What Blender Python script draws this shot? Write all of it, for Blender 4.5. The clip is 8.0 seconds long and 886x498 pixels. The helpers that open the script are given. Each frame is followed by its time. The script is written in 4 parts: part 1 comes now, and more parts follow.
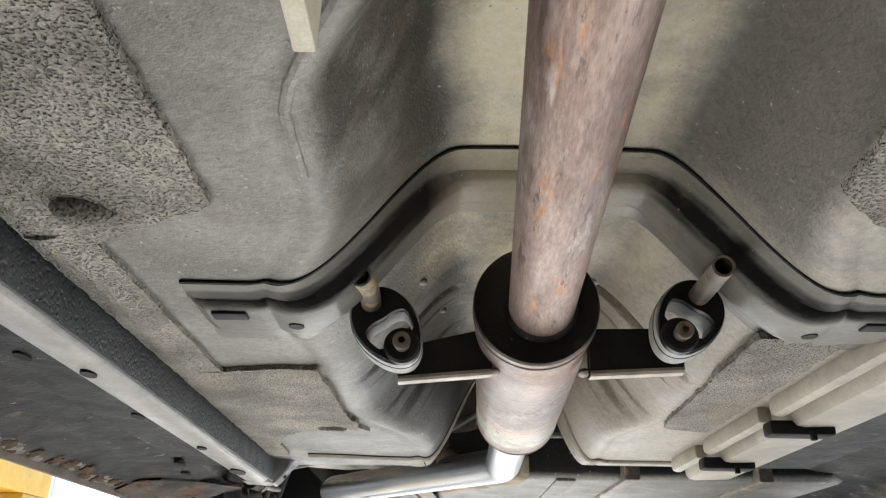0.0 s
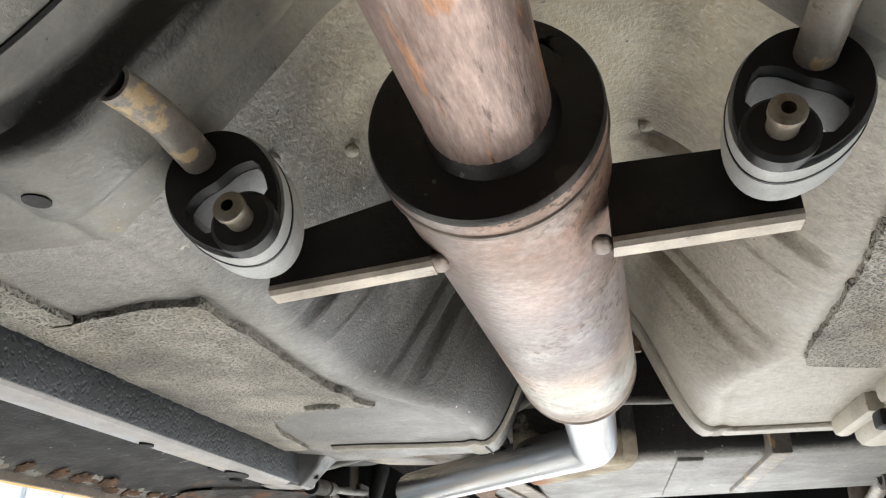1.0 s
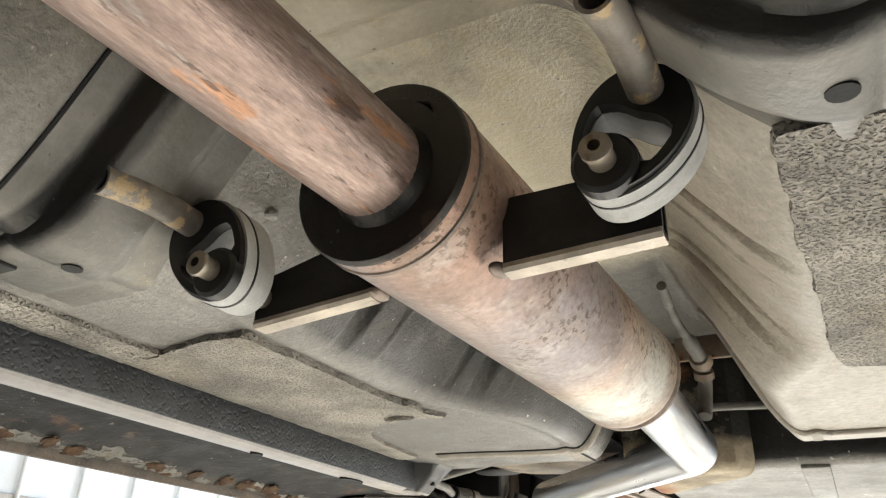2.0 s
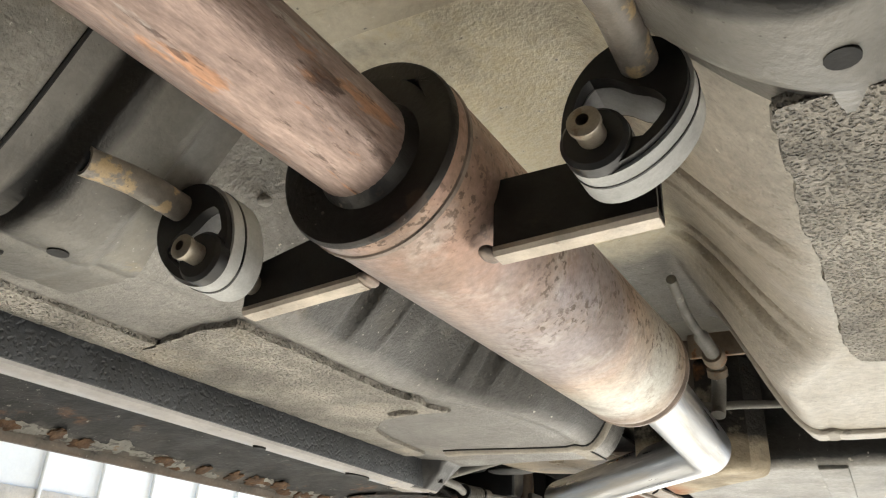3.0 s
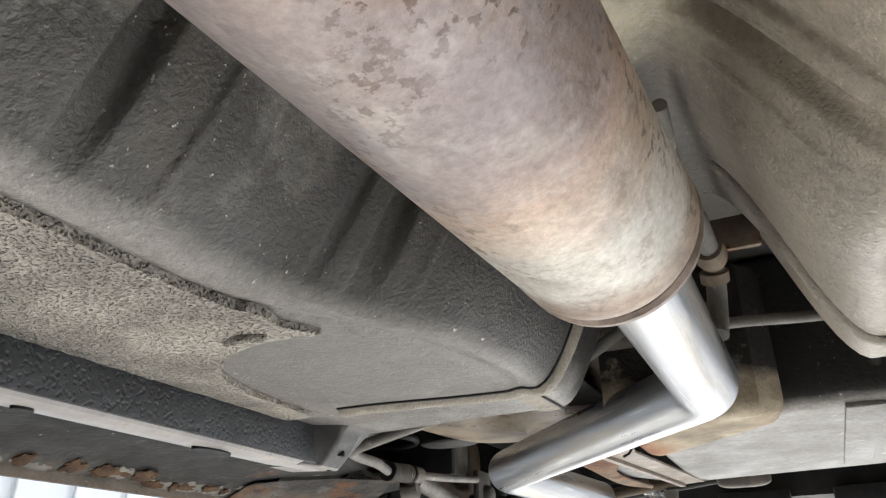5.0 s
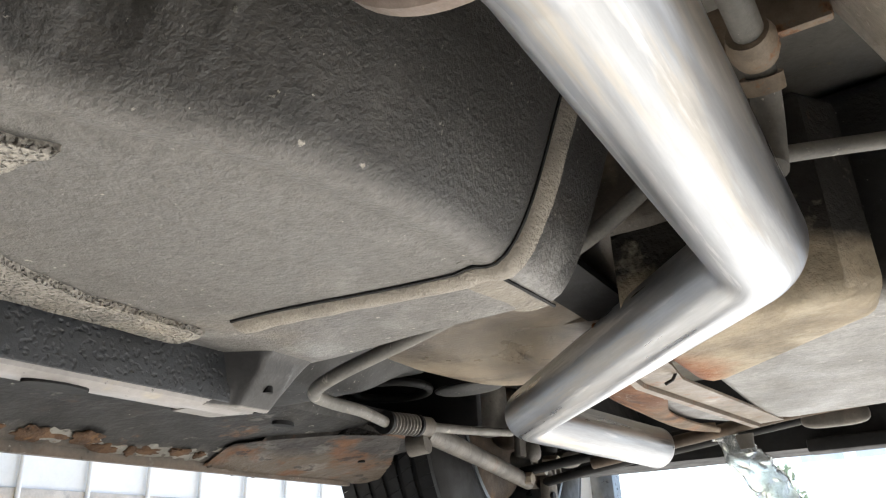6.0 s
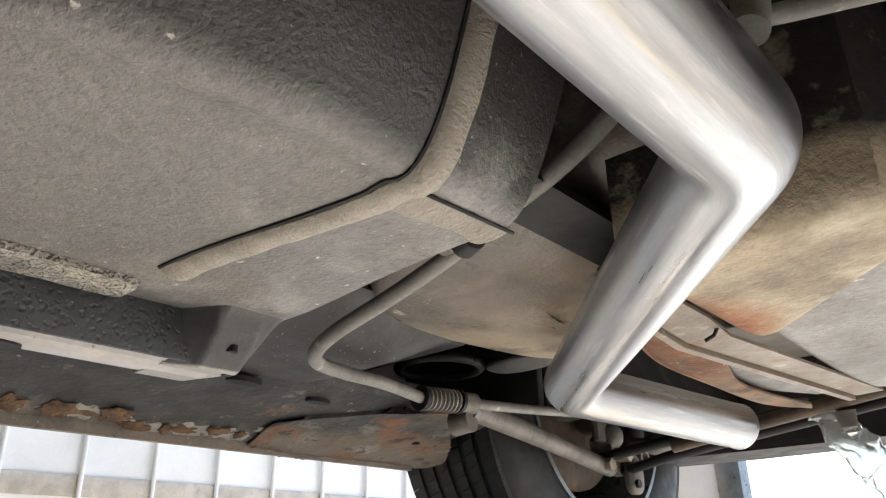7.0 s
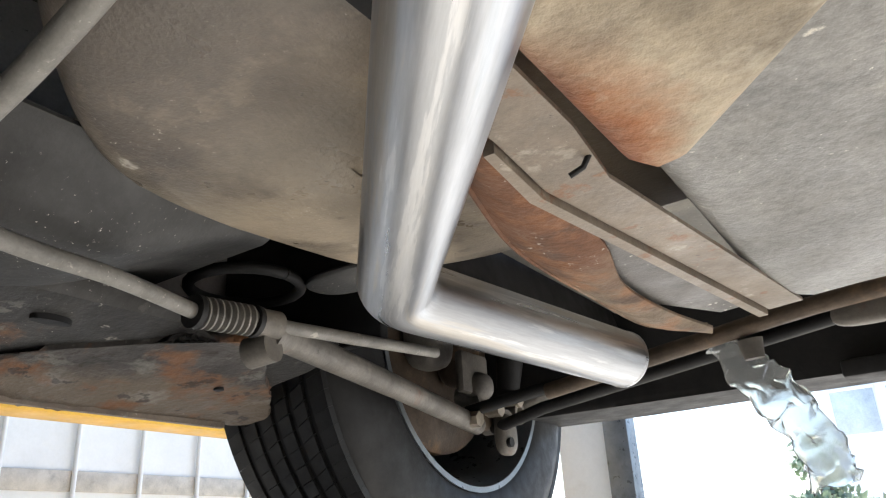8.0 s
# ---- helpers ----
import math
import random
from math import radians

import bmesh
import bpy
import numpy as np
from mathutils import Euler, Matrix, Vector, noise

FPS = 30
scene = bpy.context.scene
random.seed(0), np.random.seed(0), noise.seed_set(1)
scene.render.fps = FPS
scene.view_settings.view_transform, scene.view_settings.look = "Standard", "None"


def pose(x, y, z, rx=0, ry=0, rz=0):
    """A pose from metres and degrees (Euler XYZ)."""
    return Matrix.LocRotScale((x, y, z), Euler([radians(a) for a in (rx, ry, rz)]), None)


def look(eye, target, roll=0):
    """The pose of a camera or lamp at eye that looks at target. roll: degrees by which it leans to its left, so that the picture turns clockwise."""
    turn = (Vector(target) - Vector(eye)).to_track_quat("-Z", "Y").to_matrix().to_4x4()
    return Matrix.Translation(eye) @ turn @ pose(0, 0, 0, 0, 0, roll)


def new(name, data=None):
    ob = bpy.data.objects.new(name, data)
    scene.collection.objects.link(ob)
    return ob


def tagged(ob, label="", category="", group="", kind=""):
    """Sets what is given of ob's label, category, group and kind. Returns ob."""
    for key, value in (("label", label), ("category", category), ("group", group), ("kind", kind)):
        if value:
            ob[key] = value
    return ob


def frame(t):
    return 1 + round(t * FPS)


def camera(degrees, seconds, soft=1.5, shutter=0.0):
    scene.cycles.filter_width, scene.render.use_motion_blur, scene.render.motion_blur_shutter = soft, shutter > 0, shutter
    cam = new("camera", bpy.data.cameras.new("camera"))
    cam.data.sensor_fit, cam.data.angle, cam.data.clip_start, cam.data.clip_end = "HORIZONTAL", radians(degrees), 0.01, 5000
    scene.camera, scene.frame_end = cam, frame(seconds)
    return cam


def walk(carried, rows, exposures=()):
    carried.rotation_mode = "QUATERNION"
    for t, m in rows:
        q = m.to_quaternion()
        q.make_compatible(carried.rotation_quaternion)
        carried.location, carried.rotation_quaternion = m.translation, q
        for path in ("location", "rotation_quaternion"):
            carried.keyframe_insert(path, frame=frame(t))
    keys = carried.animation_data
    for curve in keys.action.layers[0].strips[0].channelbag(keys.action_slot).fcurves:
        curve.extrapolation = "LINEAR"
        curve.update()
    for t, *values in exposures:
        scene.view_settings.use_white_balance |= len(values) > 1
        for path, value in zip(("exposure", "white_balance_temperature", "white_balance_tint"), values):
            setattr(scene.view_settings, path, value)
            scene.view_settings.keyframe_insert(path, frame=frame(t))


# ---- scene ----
cam = camera(60.35, 8.0, soft=1.2)
PATH = [
    (0, (0.0015, 0.0097, 0.0245), (-0.0020, 1.5513, 0.7412), 1.12),
    (0.5, (0.0054, 0.2041, 0.0408), (-0.0448, 1.7566, 0.7317), -0.69),
    (1, (0.1128, 0.3227, 0.0606), (-0.1932, 1.8365, 0.7710), -0.66),
    (1.5, (0.2184, 0.3337, 0.0556), (-0.3858, 1.7515, 0.7730), 0.83),
    (1.7, (0.2515, 0.3082, 0.0471), (-0.4165, 1.6921, 0.7757), 1.00),
    (3, (0.2673, 0.3310, 0.0437), (-0.4841, 1.6699, 0.7738), 2.82),
    (3.5, (0.2492, 0.3492, 0.0498), (-0.4427, 1.7374, 0.7457), 3.04),
    (4, (0.1610, 0.3866, 0.0307), (-0.3457, 1.8657, 0.6983), 2.34),
    (4.2, (0.1350, 0.4059, 0.0227), (-0.3000, 1.9036, 0.6991), 1.22),
    (5.3, (0.1838, 0.7142, 0.0817), (-0.5717, 2.0623, 0.7902), -1.45),
    (5.5, (0.1845, 0.7696, 0.0716), (-0.6121, 2.1017, 0.7652), -1.31),
    (6, (0.1568, 0.8621, 0.0745), (-0.6480, 2.2062, 0.7347), -2.73),
    (6.5, (0.1931, 0.8998, 0.0737), (-0.6964, 2.1815, 0.7489), -3.52),
    (7, (0.1952, 0.9873, 0.0586), (-0.8289, 2.1690, 0.7255), -1.35),
    (7.5, (0.1574, 1.1071, 0.0369), (-0.8469, 2.3236, 0.6706), -0.99),
    (8, (0.1017, 1.2375, 0.0512), (-0.7633, 2.5592, 0.6795), -3.47),
]
walk(cam, [(t, look(eye, target, roll)) for t, eye, target, roll in PATH], [(0.0, 2.05, 6050, 6), (1.0, 2.27, 6000, 6), (1.5, 2.37, 6400, 5), (3.0, 2.27, 6600, 5), (3.5, 2.29, 6550, 5), (4.0, 2.08, 6200, 7), (5.5, 2.12, 6050, 8), (6.5, 2.21, 6450, 9), (7.2, 2.02, 6450, 10), (8.0, 1.95, 6250, 9)])

# ---- world, sun, exposure ----
world = bpy.data.worlds.new("world")
scene.world = world
world.use_nodes = True
wn = world.node_tree.nodes
sky = wn.new("ShaderNodeTexSky")
sky.sky_type = "NISHITA"
sky.sun_disc = False
sky.sun_elevation, sky.sun_rotation = radians(58), radians(-20)
world.node_tree.links.new(sky.outputs[0], wn["Background"].inputs[0])
wn["Background"].inputs[1].default_value = 0.12
sun_data = bpy.data.lights.new("sun", "SUN")
sun_data.energy, sun_data.angle, sun_data.color = 4.0, radians(0.6), (1.0, 0.94, 0.86)
sun = new("sun", sun_data)
sun.matrix_world = look((-1.8, 4.95, 8.45), (0, 0, 0))


# ---- materials ----
def material(name, colour, rough=0.6, metal=0.0, vary=0.25, scale=12.0, spots=(), edges=(), bump=0.0, bump_scale=200.0, depth=0.002,
             grain=0.1, streak=None, along=False, rough_vary=0.12, cells=0.0, pit=0.5, wobble=24.0):
    """A worn surface: base colour with blotches and grain, second colours, some of them painted shade, that start at a
    line on the thing (edges), sharp-edged stains (spots: colour, scale, cut, amount, scale of the patches they keep to
    or 0), fine relief, and pits (cells)."""
    m = bpy.data.materials.new(name)
    m.use_nodes = True
    nt = m.node_tree
    bs = nt.nodes["Principled BSDF"]
    co = nt.nodes.new("ShaderNodeTexCoord")
    src = co.outputs["Object"]
    if along:
        at_ = nt.nodes.new("ShaderNodeAttribute")
        at_.attribute_name = "along"
        src = at_.outputs["Vector"]
    plain = src
    if streak:
        mp = nt.nodes.new("ShaderNodeMapping")
        mp.inputs["Scale"].default_value = streak
        nt.links.new(src, mp.inputs[0])
        src = mp.outputs[0]

    def noise_tex(s, detail=4.0, rough_=0.6, where=None):
        n = nt.nodes.new("ShaderNodeTexNoise")
        n.inputs["Scale"].default_value, n.inputs["Detail"].default_value, n.inputs["Roughness"].default_value = s, detail, rough_
        nt.links.new(where or src, n.inputs["Vector"])
        return n.outputs["Fac"]

    def ramp(fac, lo, hi, u, v):
        r = nt.nodes.new("ShaderNodeMapRange")
        r.inputs[1].default_value, r.inputs[2].default_value = lo, hi
        r.inputs[3].default_value, r.inputs[4].default_value = u, v
        nt.links.new(fac, r.inputs[0])
        return r.outputs[0]

    def math_node(op, u, v, w=None):
        n = nt.nodes.new("ShaderNodeMath")
        n.operation = op
        for sock, val in zip(n.inputs, (u, v, w)):
            if val is None:
                continue
            if isinstance(val, (int, float)):
                sock.default_value = val
            else:
                nt.links.new(val, sock)
        return n.outputs[0]

    def mix(fac, u, v, mode="MIX"):
        n = nt.nodes.new("ShaderNodeMix")
        n.data_type, n.blend_type = "RGBA", mode
        for sock, val in ((n.inputs[0], fac), (n.inputs[6], u), (n.inputs[7], v)):
            if isinstance(val, (int, float)):
                sock.default_value = val
            elif isinstance(val, tuple):
                sock.default_value = (*val, 1)
            else:
                nt.links.new(val, sock)
        return n.outputs[2]

    dark = tuple(q * (1 - vary) for q in colour)
    light = tuple(min(1, q * (1 + vary)) for q in colour)
    out = mix(ramp(noise_tex(scale, 8.0, 0.65), 0.36, 0.64, 0, 1), dark, light)
    for col, amount, conds in edges:
        fac = amount
        for axis, side, at, soft_ in conds:
            sep = nt.nodes.new("ShaderNodeSeparateXYZ")
            nt.links.new(co.outputs["Object"], sep.inputs[0])
            wob = math_node("MULTIPLY_ADD", noise_tex(wobble, 7.0 if wobble > 20 else 3.0, 0.6, co.outputs["Object"]), soft_ * 3.2, sep.outputs[axis])
            wob = math_node("SUBTRACT", wob, soft_ * 1.6)
            if side == "near":
                wob = math_node("ABSOLUTE", math_node("SUBTRACT", wob, MID), 0)
            on, off = (1, 0) if side in ("below", "near") else (0, 1)
            fac = math_node("MULTIPLY", ramp(wob, at - soft_ * 0.8, at + soft_ * 0.8, on, off), fac)
        out = mix(fac, out, col)
    for col, sc, cut, amount, keep in spots:
        fac = ramp(noise_tex(sc, 6.0, 0.62), cut, cut + (0.045 if sc > 20 else 0.13), 0, amount)
        if keep:
            fac = math_node("MULTIPLY", fac, ramp(noise_tex(keep, 3.0, 0.5, plain), 0.48, 0.6, 0, 1))
        out = mix(fac, out, col)
    out = mix(grain, out, ramp(noise_tex(scale * 25, 4.0, 0.7), 0.3, 0.7, 0.0, 1.0), "OVERLAY")
    height = noise_tex(bump_scale, 4.0, 0.6) if bump else None
    if cells:
        vo = nt.nodes.new("ShaderNodeTexVoronoi")
        vo.feature = "SMOOTH_F1"
        vo.inputs["Scale"].default_value = cells
        warp = nt.nodes.new("ShaderNodeVectorMath")
        warp.operation = "MULTIPLY_ADD"
        nz = nt.nodes.new("ShaderNodeTexNoise")
        nz.inputs["Scale"].default_value = cells * 0.7
        nt.links.new(src, nz.inputs["Vector"])
        nt.links.new(nz.outputs["Color"], warp.inputs[0])
        warp.inputs[1].default_value = (1.2 / cells,) * 3
        nt.links.new(src, warp.inputs[2])
        nt.links.new(warp.outputs[0], vo.inputs["Vector"])
        hole = ramp(vo.outputs["Distance"], 0.12, 0.42, 0, 1)
        out = mix(math_node("MULTIPLY", math_node("SUBTRACT", 1.0, hole), pit), out, tuple(q * 0.22 for q in colour))
        height = math_node("MULTIPLY_ADD", hole, 0.8, math_node("MULTIPLY", height, 0.5)) if height else hole
    nt.links.new(out, bs.inputs["Base Color"])
    nt.links.new(ramp(noise_tex(scale * 3), 0.3, 0.7, max(0, rough - rough_vary), min(1, rough + rough_vary)), bs.inputs["Roughness"])
    bs.inputs["Metallic"].default_value = metal
    if height:
        bp = nt.nodes.new("ShaderNodeBump")
        bp.inputs["Strength"].default_value, bp.inputs["Distance"].default_value = bump, depth
        nt.links.new(height, bp.inputs["Height"])
        nt.links.new(bp.outputs[0], bs.inputs["Normal"])
    return m


FLOOR, MID = 0.228, 0.085
RUST, ORANGE = (0.2, 0.075, 0.03), (0.38, 0.15, 0.045)
PALE, CHALK = (0.5, 0.46, 0.4), (0.68, 0.64, 0.57)
SPECK = (CHALK, 300, 0.655, 0.9, 9)
DOTS = ((0.04, 0.035, 0.03), 150, 0.67, 0.8, 0)
# The rising tunnel flanks carry painted shade; the right half is painted paler.
pan_mat = material("dusty_shaded_underbody_paint", (0.28, 0.268, 0.25), 0.42, vary=0.3, scale=6, bump=0.6, bump_scale=340, depth=0.003, grain=0.22, wobble=6,
                   edges=[((0.17, 0.163, 0.155), 0.85, [("Y", "above", 0.92, 0.1)]), ((0.19, 0.178, 0.16), 0.7, [("Y", "below", 0.27, 0.07)]), ((0.5, 0.46, 0.4), 0.9, [("X", "above", 0.19, 0.03), ("Y", "above", 0.25, 0.08)]),
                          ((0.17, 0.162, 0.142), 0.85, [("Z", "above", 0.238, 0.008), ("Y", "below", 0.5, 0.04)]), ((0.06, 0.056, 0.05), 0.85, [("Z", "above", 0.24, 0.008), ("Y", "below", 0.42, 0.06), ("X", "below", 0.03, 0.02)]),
                          ((0.88, 0.81, 0.62), 0.92, [("X", "near", 0.075, 0.02), ("Y", "below", 0.6, 0.05)]),
                          ((0.86, 0.79, 0.61), 0.92, [("X", "near", 0.115, 0.02), ("Y", "above", 0.54, 0.03), ("Y", "below", 1.0, 0.04), ("Z", "above", 0.262, 0.02), ("X", "above", -0.03, 0.03)]),
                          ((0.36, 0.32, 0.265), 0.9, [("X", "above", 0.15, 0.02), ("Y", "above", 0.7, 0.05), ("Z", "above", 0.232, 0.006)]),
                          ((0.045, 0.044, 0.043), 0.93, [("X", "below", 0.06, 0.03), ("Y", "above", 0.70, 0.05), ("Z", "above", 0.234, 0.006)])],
                   spots=[((0.48, 0.47, 0.45), 17, 0.5, 0.4, 5), ((0.13, 0.122, 0.115), 7, 0.54, 0.4, 0), ((0.24, 0.195, 0.14), 13, 0.54, 0.45, 5), (CHALK, 240, 0.645, 0.9, 9), (CHALK, 130, 0.675, 0.9, 0), DOTS])
mat_mat = material("tar_mat", (0.39, 0.365, 0.325), 0.85, vary=0.35, scale=12, bump=1.0, bump_scale=300, depth=0.005, grain=0.25, cells=500, pit=0.32,
                   spots=[((0.5, 0.42, 0.3), 7, 0.55, 0.5, 0), ((0.16, 0.155, 0.15), 9, 0.6, 0.5, 0)])
coat_mat = material("black_underseal", (0.04, 0.043, 0.048), 0.5, vary=0.35, scale=16, bump=0.5, bump_scale=240, depth=0.002, grain=0.15, cells=260, pit=0.12, spots=[((0.16, 0.16, 0.16), 120, 0.66, 0.5, 10)])
nose_mat = material("worn_black_paint", (0.055, 0.054, 0.055), 0.42, vary=0.4, scale=14, bump=0.3, bump_scale=300, edges=[((0.36, 0.34, 0.32), 0.85, [("Z", "below", 0.1922, 0.0007)])], spots=[((0.2, 0.19, 0.185), 22, 0.62, 0.5, 0), DOTS])
rail_mat = material("worn_grey_paint", (0.45, 0.425, 0.415), 0.4, vary=0.18, scale=9, bump=0.2, depth=0.001, spots=[((0.66, 0.58, 0.42), 16, 0.62, 0.8, 0), ((0.22, 0.21, 0.2), 12, 0.6, 0.5, 0), DOTS])
sill_mat = material("rusty_sill_paint", (0.028, 0.027, 0.026), 0.62, vary=0.45, scale=7, bump=0.6, bump_scale=120, depth=0.003,
                    edges=[((0.36, 0.33, 0.28), 0.75, [("Z", "below", 0.218, 0.012)]), ((0.2, 0.1, 0.045), 0.4, [("Z", "below", 0.2135, 0.012)])],
                    spots=[((0.08, 0.074, 0.068), 9, 0.54, 0.5, 0), ((0.34, 0.32, 0.28), 30, 0.61, 0.7, 6), ((0.22, 0.1, 0.04), 18, 0.6, 0.95, 5), ((0.03, 0.025, 0.02), 24, 0.64, 0.85, 0), (CHALK, 60, 0.66, 0.8, 8), SPECK])
flange_mat = material("rusty_flange_paint", (0.055, 0.05, 0.046), 0.6, vary=0.5, scale=12, bump=1.0, bump_scale=90, depth=0.003, wobble=30,
                      edges=[((0.17, 0.13, 0.09), 0.75, [("Z", "below", 0.228, 0.006)])],
                      spots=[((0.32, 0.31, 0.275), 17, 0.55, 0.7, 0), ((0.19, 0.082, 0.03), 19, 0.53, 0.9, 0), ((0.03, 0.02, 0.015), 34, 0.58, 0.8, 0), (CHALK, 60, 0.66, 0.7, 8)])
blister_mat = material("rust_blister", (0.14, 0.078, 0.04), 0.75, vary=0.45, scale=40, bump=0.8, bump_scale=200, depth=0.003, spots=[((0.09, 0.045, 0.02), 50, 0.56, 0.9, 0), ((0.28, 0.15, 0.06), 70, 0.62, 0.7, 0)])
chip_mat = material("chipped_pale_paint", (0.34, 0.325, 0.285), 0.6, vary=0.2, scale=40, bump=0.4, spots=[((0.12, 0.11, 0.1), 90, 0.56, 0.85, 0), ((0.26, 0.15, 0.07), 70, 0.6, 0.7, 0)])
rust_mat = material("surface_rust", (0.3, 0.24, 0.18), 0.6, vary=0.3, scale=30, bump=0.5, bump_scale=180, spots=[(ORANGE, 40, 0.58, 0.6, 0), ((0.07, 0.04, 0.025), 40, 0.62, 0.7, 0)])
plate_mat = material("brown_dusty_bracket", (0.21, 0.17, 0.13), 0.5, vary=0.25, scale=14, bump=0.3, spots=[((0.22, 0.1, 0.045), 26, 0.58, 0.7, 0), ((0.42, 0.37, 0.3), 30, 0.6, 0.5, 0), SPECK, DOTS])
back_mat = material("speckled_dark_plate", (0.12, 0.112, 0.105), 0.5, vary=0.3, scale=12, bump=0.3, spots=[(CHALK, 120, 0.62, 0.9, 14)])
shield_mat = material("rusty_shield", (0.22, 0.165, 0.115), 0.8, vary=0.4, scale=12, bump=0.6, bump_scale=160, depth=0.003, wobble=14,
                      edges=[((0.13, 0.046, 0.016), 0.85, [("Y", "below", 1.76, 0.07)])],
                      spots=[((0.3, 0.13, 0.05), 15, 0.5, 0.6, 0), ((0.05, 0.025, 0.015), 19, 0.53, 0.7, 0), ((0.3, 0.25, 0.19), 34, 0.58, 0.5, 8), (CHALK, 150, 0.62, 0.8, 12)])
# Front left end of the seat pan is darkened: painted shade over dusty brown.
seat_mat = material("brown_dusty_shaded_paint", (0.28, 0.23, 0.178), 0.36, vary=0.45, scale=6, bump=0.4, bump_scale=260, wobble=7,
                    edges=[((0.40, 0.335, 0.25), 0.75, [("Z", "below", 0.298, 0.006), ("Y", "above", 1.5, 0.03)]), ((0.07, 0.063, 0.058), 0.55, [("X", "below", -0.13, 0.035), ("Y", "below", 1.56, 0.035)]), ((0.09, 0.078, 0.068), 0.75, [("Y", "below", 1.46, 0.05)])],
                    spots=[((0.46, 0.39, 0.295), 9, 0.52, 0.6, 0), ((0.08, 0.067, 0.058), 7, 0.5, 0.8, 0), ((0.1, 0.085, 0.075), 40, 0.6, 0.5, 9), (CHALK, 30, 0.66, 0.6, 7), SPECK, DOTS])
# Black band along the crossmember's front wall is shade painted into the colour.
beam_mat = material("shaded_crossmember_paint", (0.2, 0.19, 0.172), 0.4, vary=0.3, scale=8, bump=0.3, bump_scale=260, wobble=14,
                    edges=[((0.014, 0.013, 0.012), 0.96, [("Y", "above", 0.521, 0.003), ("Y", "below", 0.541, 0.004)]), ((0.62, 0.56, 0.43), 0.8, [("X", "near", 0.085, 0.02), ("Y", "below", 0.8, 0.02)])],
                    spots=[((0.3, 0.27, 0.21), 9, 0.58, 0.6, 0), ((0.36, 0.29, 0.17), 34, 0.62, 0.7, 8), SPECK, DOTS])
arch_mat = material("dark_arch_paint", (0.05, 0.05, 0.05), 0.65, vary=0.4, scale=6, bump=0.3, spots=[((0.1, 0.095, 0.09), 7, 0.58, 0.6, 0), SPECK])
# The tank's upper front goes near-black: its shade is put into the colour.
tank_mat = material("shaded_grey_tank_paint", (0.21, 0.203, 0.19), 0.5, vary=0.28, scale=6, bump=0.45, bump_scale=300, depth=0.002, grain=0.25,
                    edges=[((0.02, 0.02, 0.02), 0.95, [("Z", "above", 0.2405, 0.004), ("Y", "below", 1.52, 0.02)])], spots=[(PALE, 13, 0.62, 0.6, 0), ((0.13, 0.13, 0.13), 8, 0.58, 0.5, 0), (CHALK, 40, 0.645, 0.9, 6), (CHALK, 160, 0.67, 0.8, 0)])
# Beige below, near-black above z 0.262, rusty towards the left rear corner.
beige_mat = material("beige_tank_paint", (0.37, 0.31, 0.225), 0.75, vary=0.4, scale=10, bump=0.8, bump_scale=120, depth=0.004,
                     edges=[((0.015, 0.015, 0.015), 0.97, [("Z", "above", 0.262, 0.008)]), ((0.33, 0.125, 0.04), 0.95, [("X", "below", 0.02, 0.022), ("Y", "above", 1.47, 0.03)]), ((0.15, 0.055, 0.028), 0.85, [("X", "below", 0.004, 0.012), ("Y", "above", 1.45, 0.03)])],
                     spots=[((0.62, 0.56, 0.44), 14, 0.57, 0.7, 0), ((0.2, 0.165, 0.12), 18, 0.62, 0.6, 0), ((0.36, 0.16, 0.06), 20, 0.64, 0.7, 0)])
pipe_mat = material("heat_tinted_pipe", (0.35, 0.26, 0.23), 0.42, 0.45, vary=0.3, scale=22, bump=0.5, bump_scale=150, along=True, streak=(1, 1, 0.2), grain=0.3,
                    spots=[((0.22, 0.14, 0.115), 36, 0.54, 0.6, 0), ((0.56, 0.51, 0.48), 46, 0.57, 0.55, 0), ((0.5, 0.25, 0.13), 80, 0.585, 0.7, 0), ((0.08, 0.05, 0.04), 110, 0.575, 0.75, 9), ((0.1, 0.06, 0.05), 190, 0.62, 0.7, 0)])
muffler_mat = material("weathered_muffler_steel", (0.35, 0.295, 0.28), 0.42, 0.35, vary=0.2, scale=9, bump=0.35, bump_scale=170, grain=0.2, wobble=16,
                       edges=[((0.33, 0.29, 0.3), 0.8, [("X", "above", 0.1, 0.03), ("Y", "below", 0.9, 0.04)]), ((0.44, 0.25, 0.17), 0.7, [("Y", "below", 0.7, 0.07), ("X", "above", 0.075, 0.03)]),
                              ((0.58, 0.4, 0.27), 0.7, [("Y", "above", 0.84, 0.03)]), ((0.58, 0.57, 0.52), 0.9, [("Y", "above", 0.875, 0.03)]), ((0.3, 0.19, 0.12), 0.7, [("Y", "above", 0.957, 0.012)])],
                       spots=[((0.5, 0.36, 0.24), 11, 0.54, 0.4, 0), ((0.6, 0.575, 0.55), 15, 0.55, 0.55, 0), ((0.22, 0.155, 0.12), 13, 0.5, 0.6, 0), ((0.22, 0.145, 0.1), 95, 0.57, 0.35, 9), ((0.1, 0.065, 0.045), 170, 0.545, 0.85, 11), ((0.66, 0.62, 0.55), 19, 0.6, 0.5, 7)])
cap_mat = material("dark_muffler_cap", (0.014, 0.011, 0.010), 0.45, 0.1, vary=0.4, scale=14, bump=0.3, spots=[((0.1, 0.06, 0.042), 22, 0.6, 0.4, 0), ((0.3, 0.26, 0.22), 110, 0.69, 0.8, 0)])
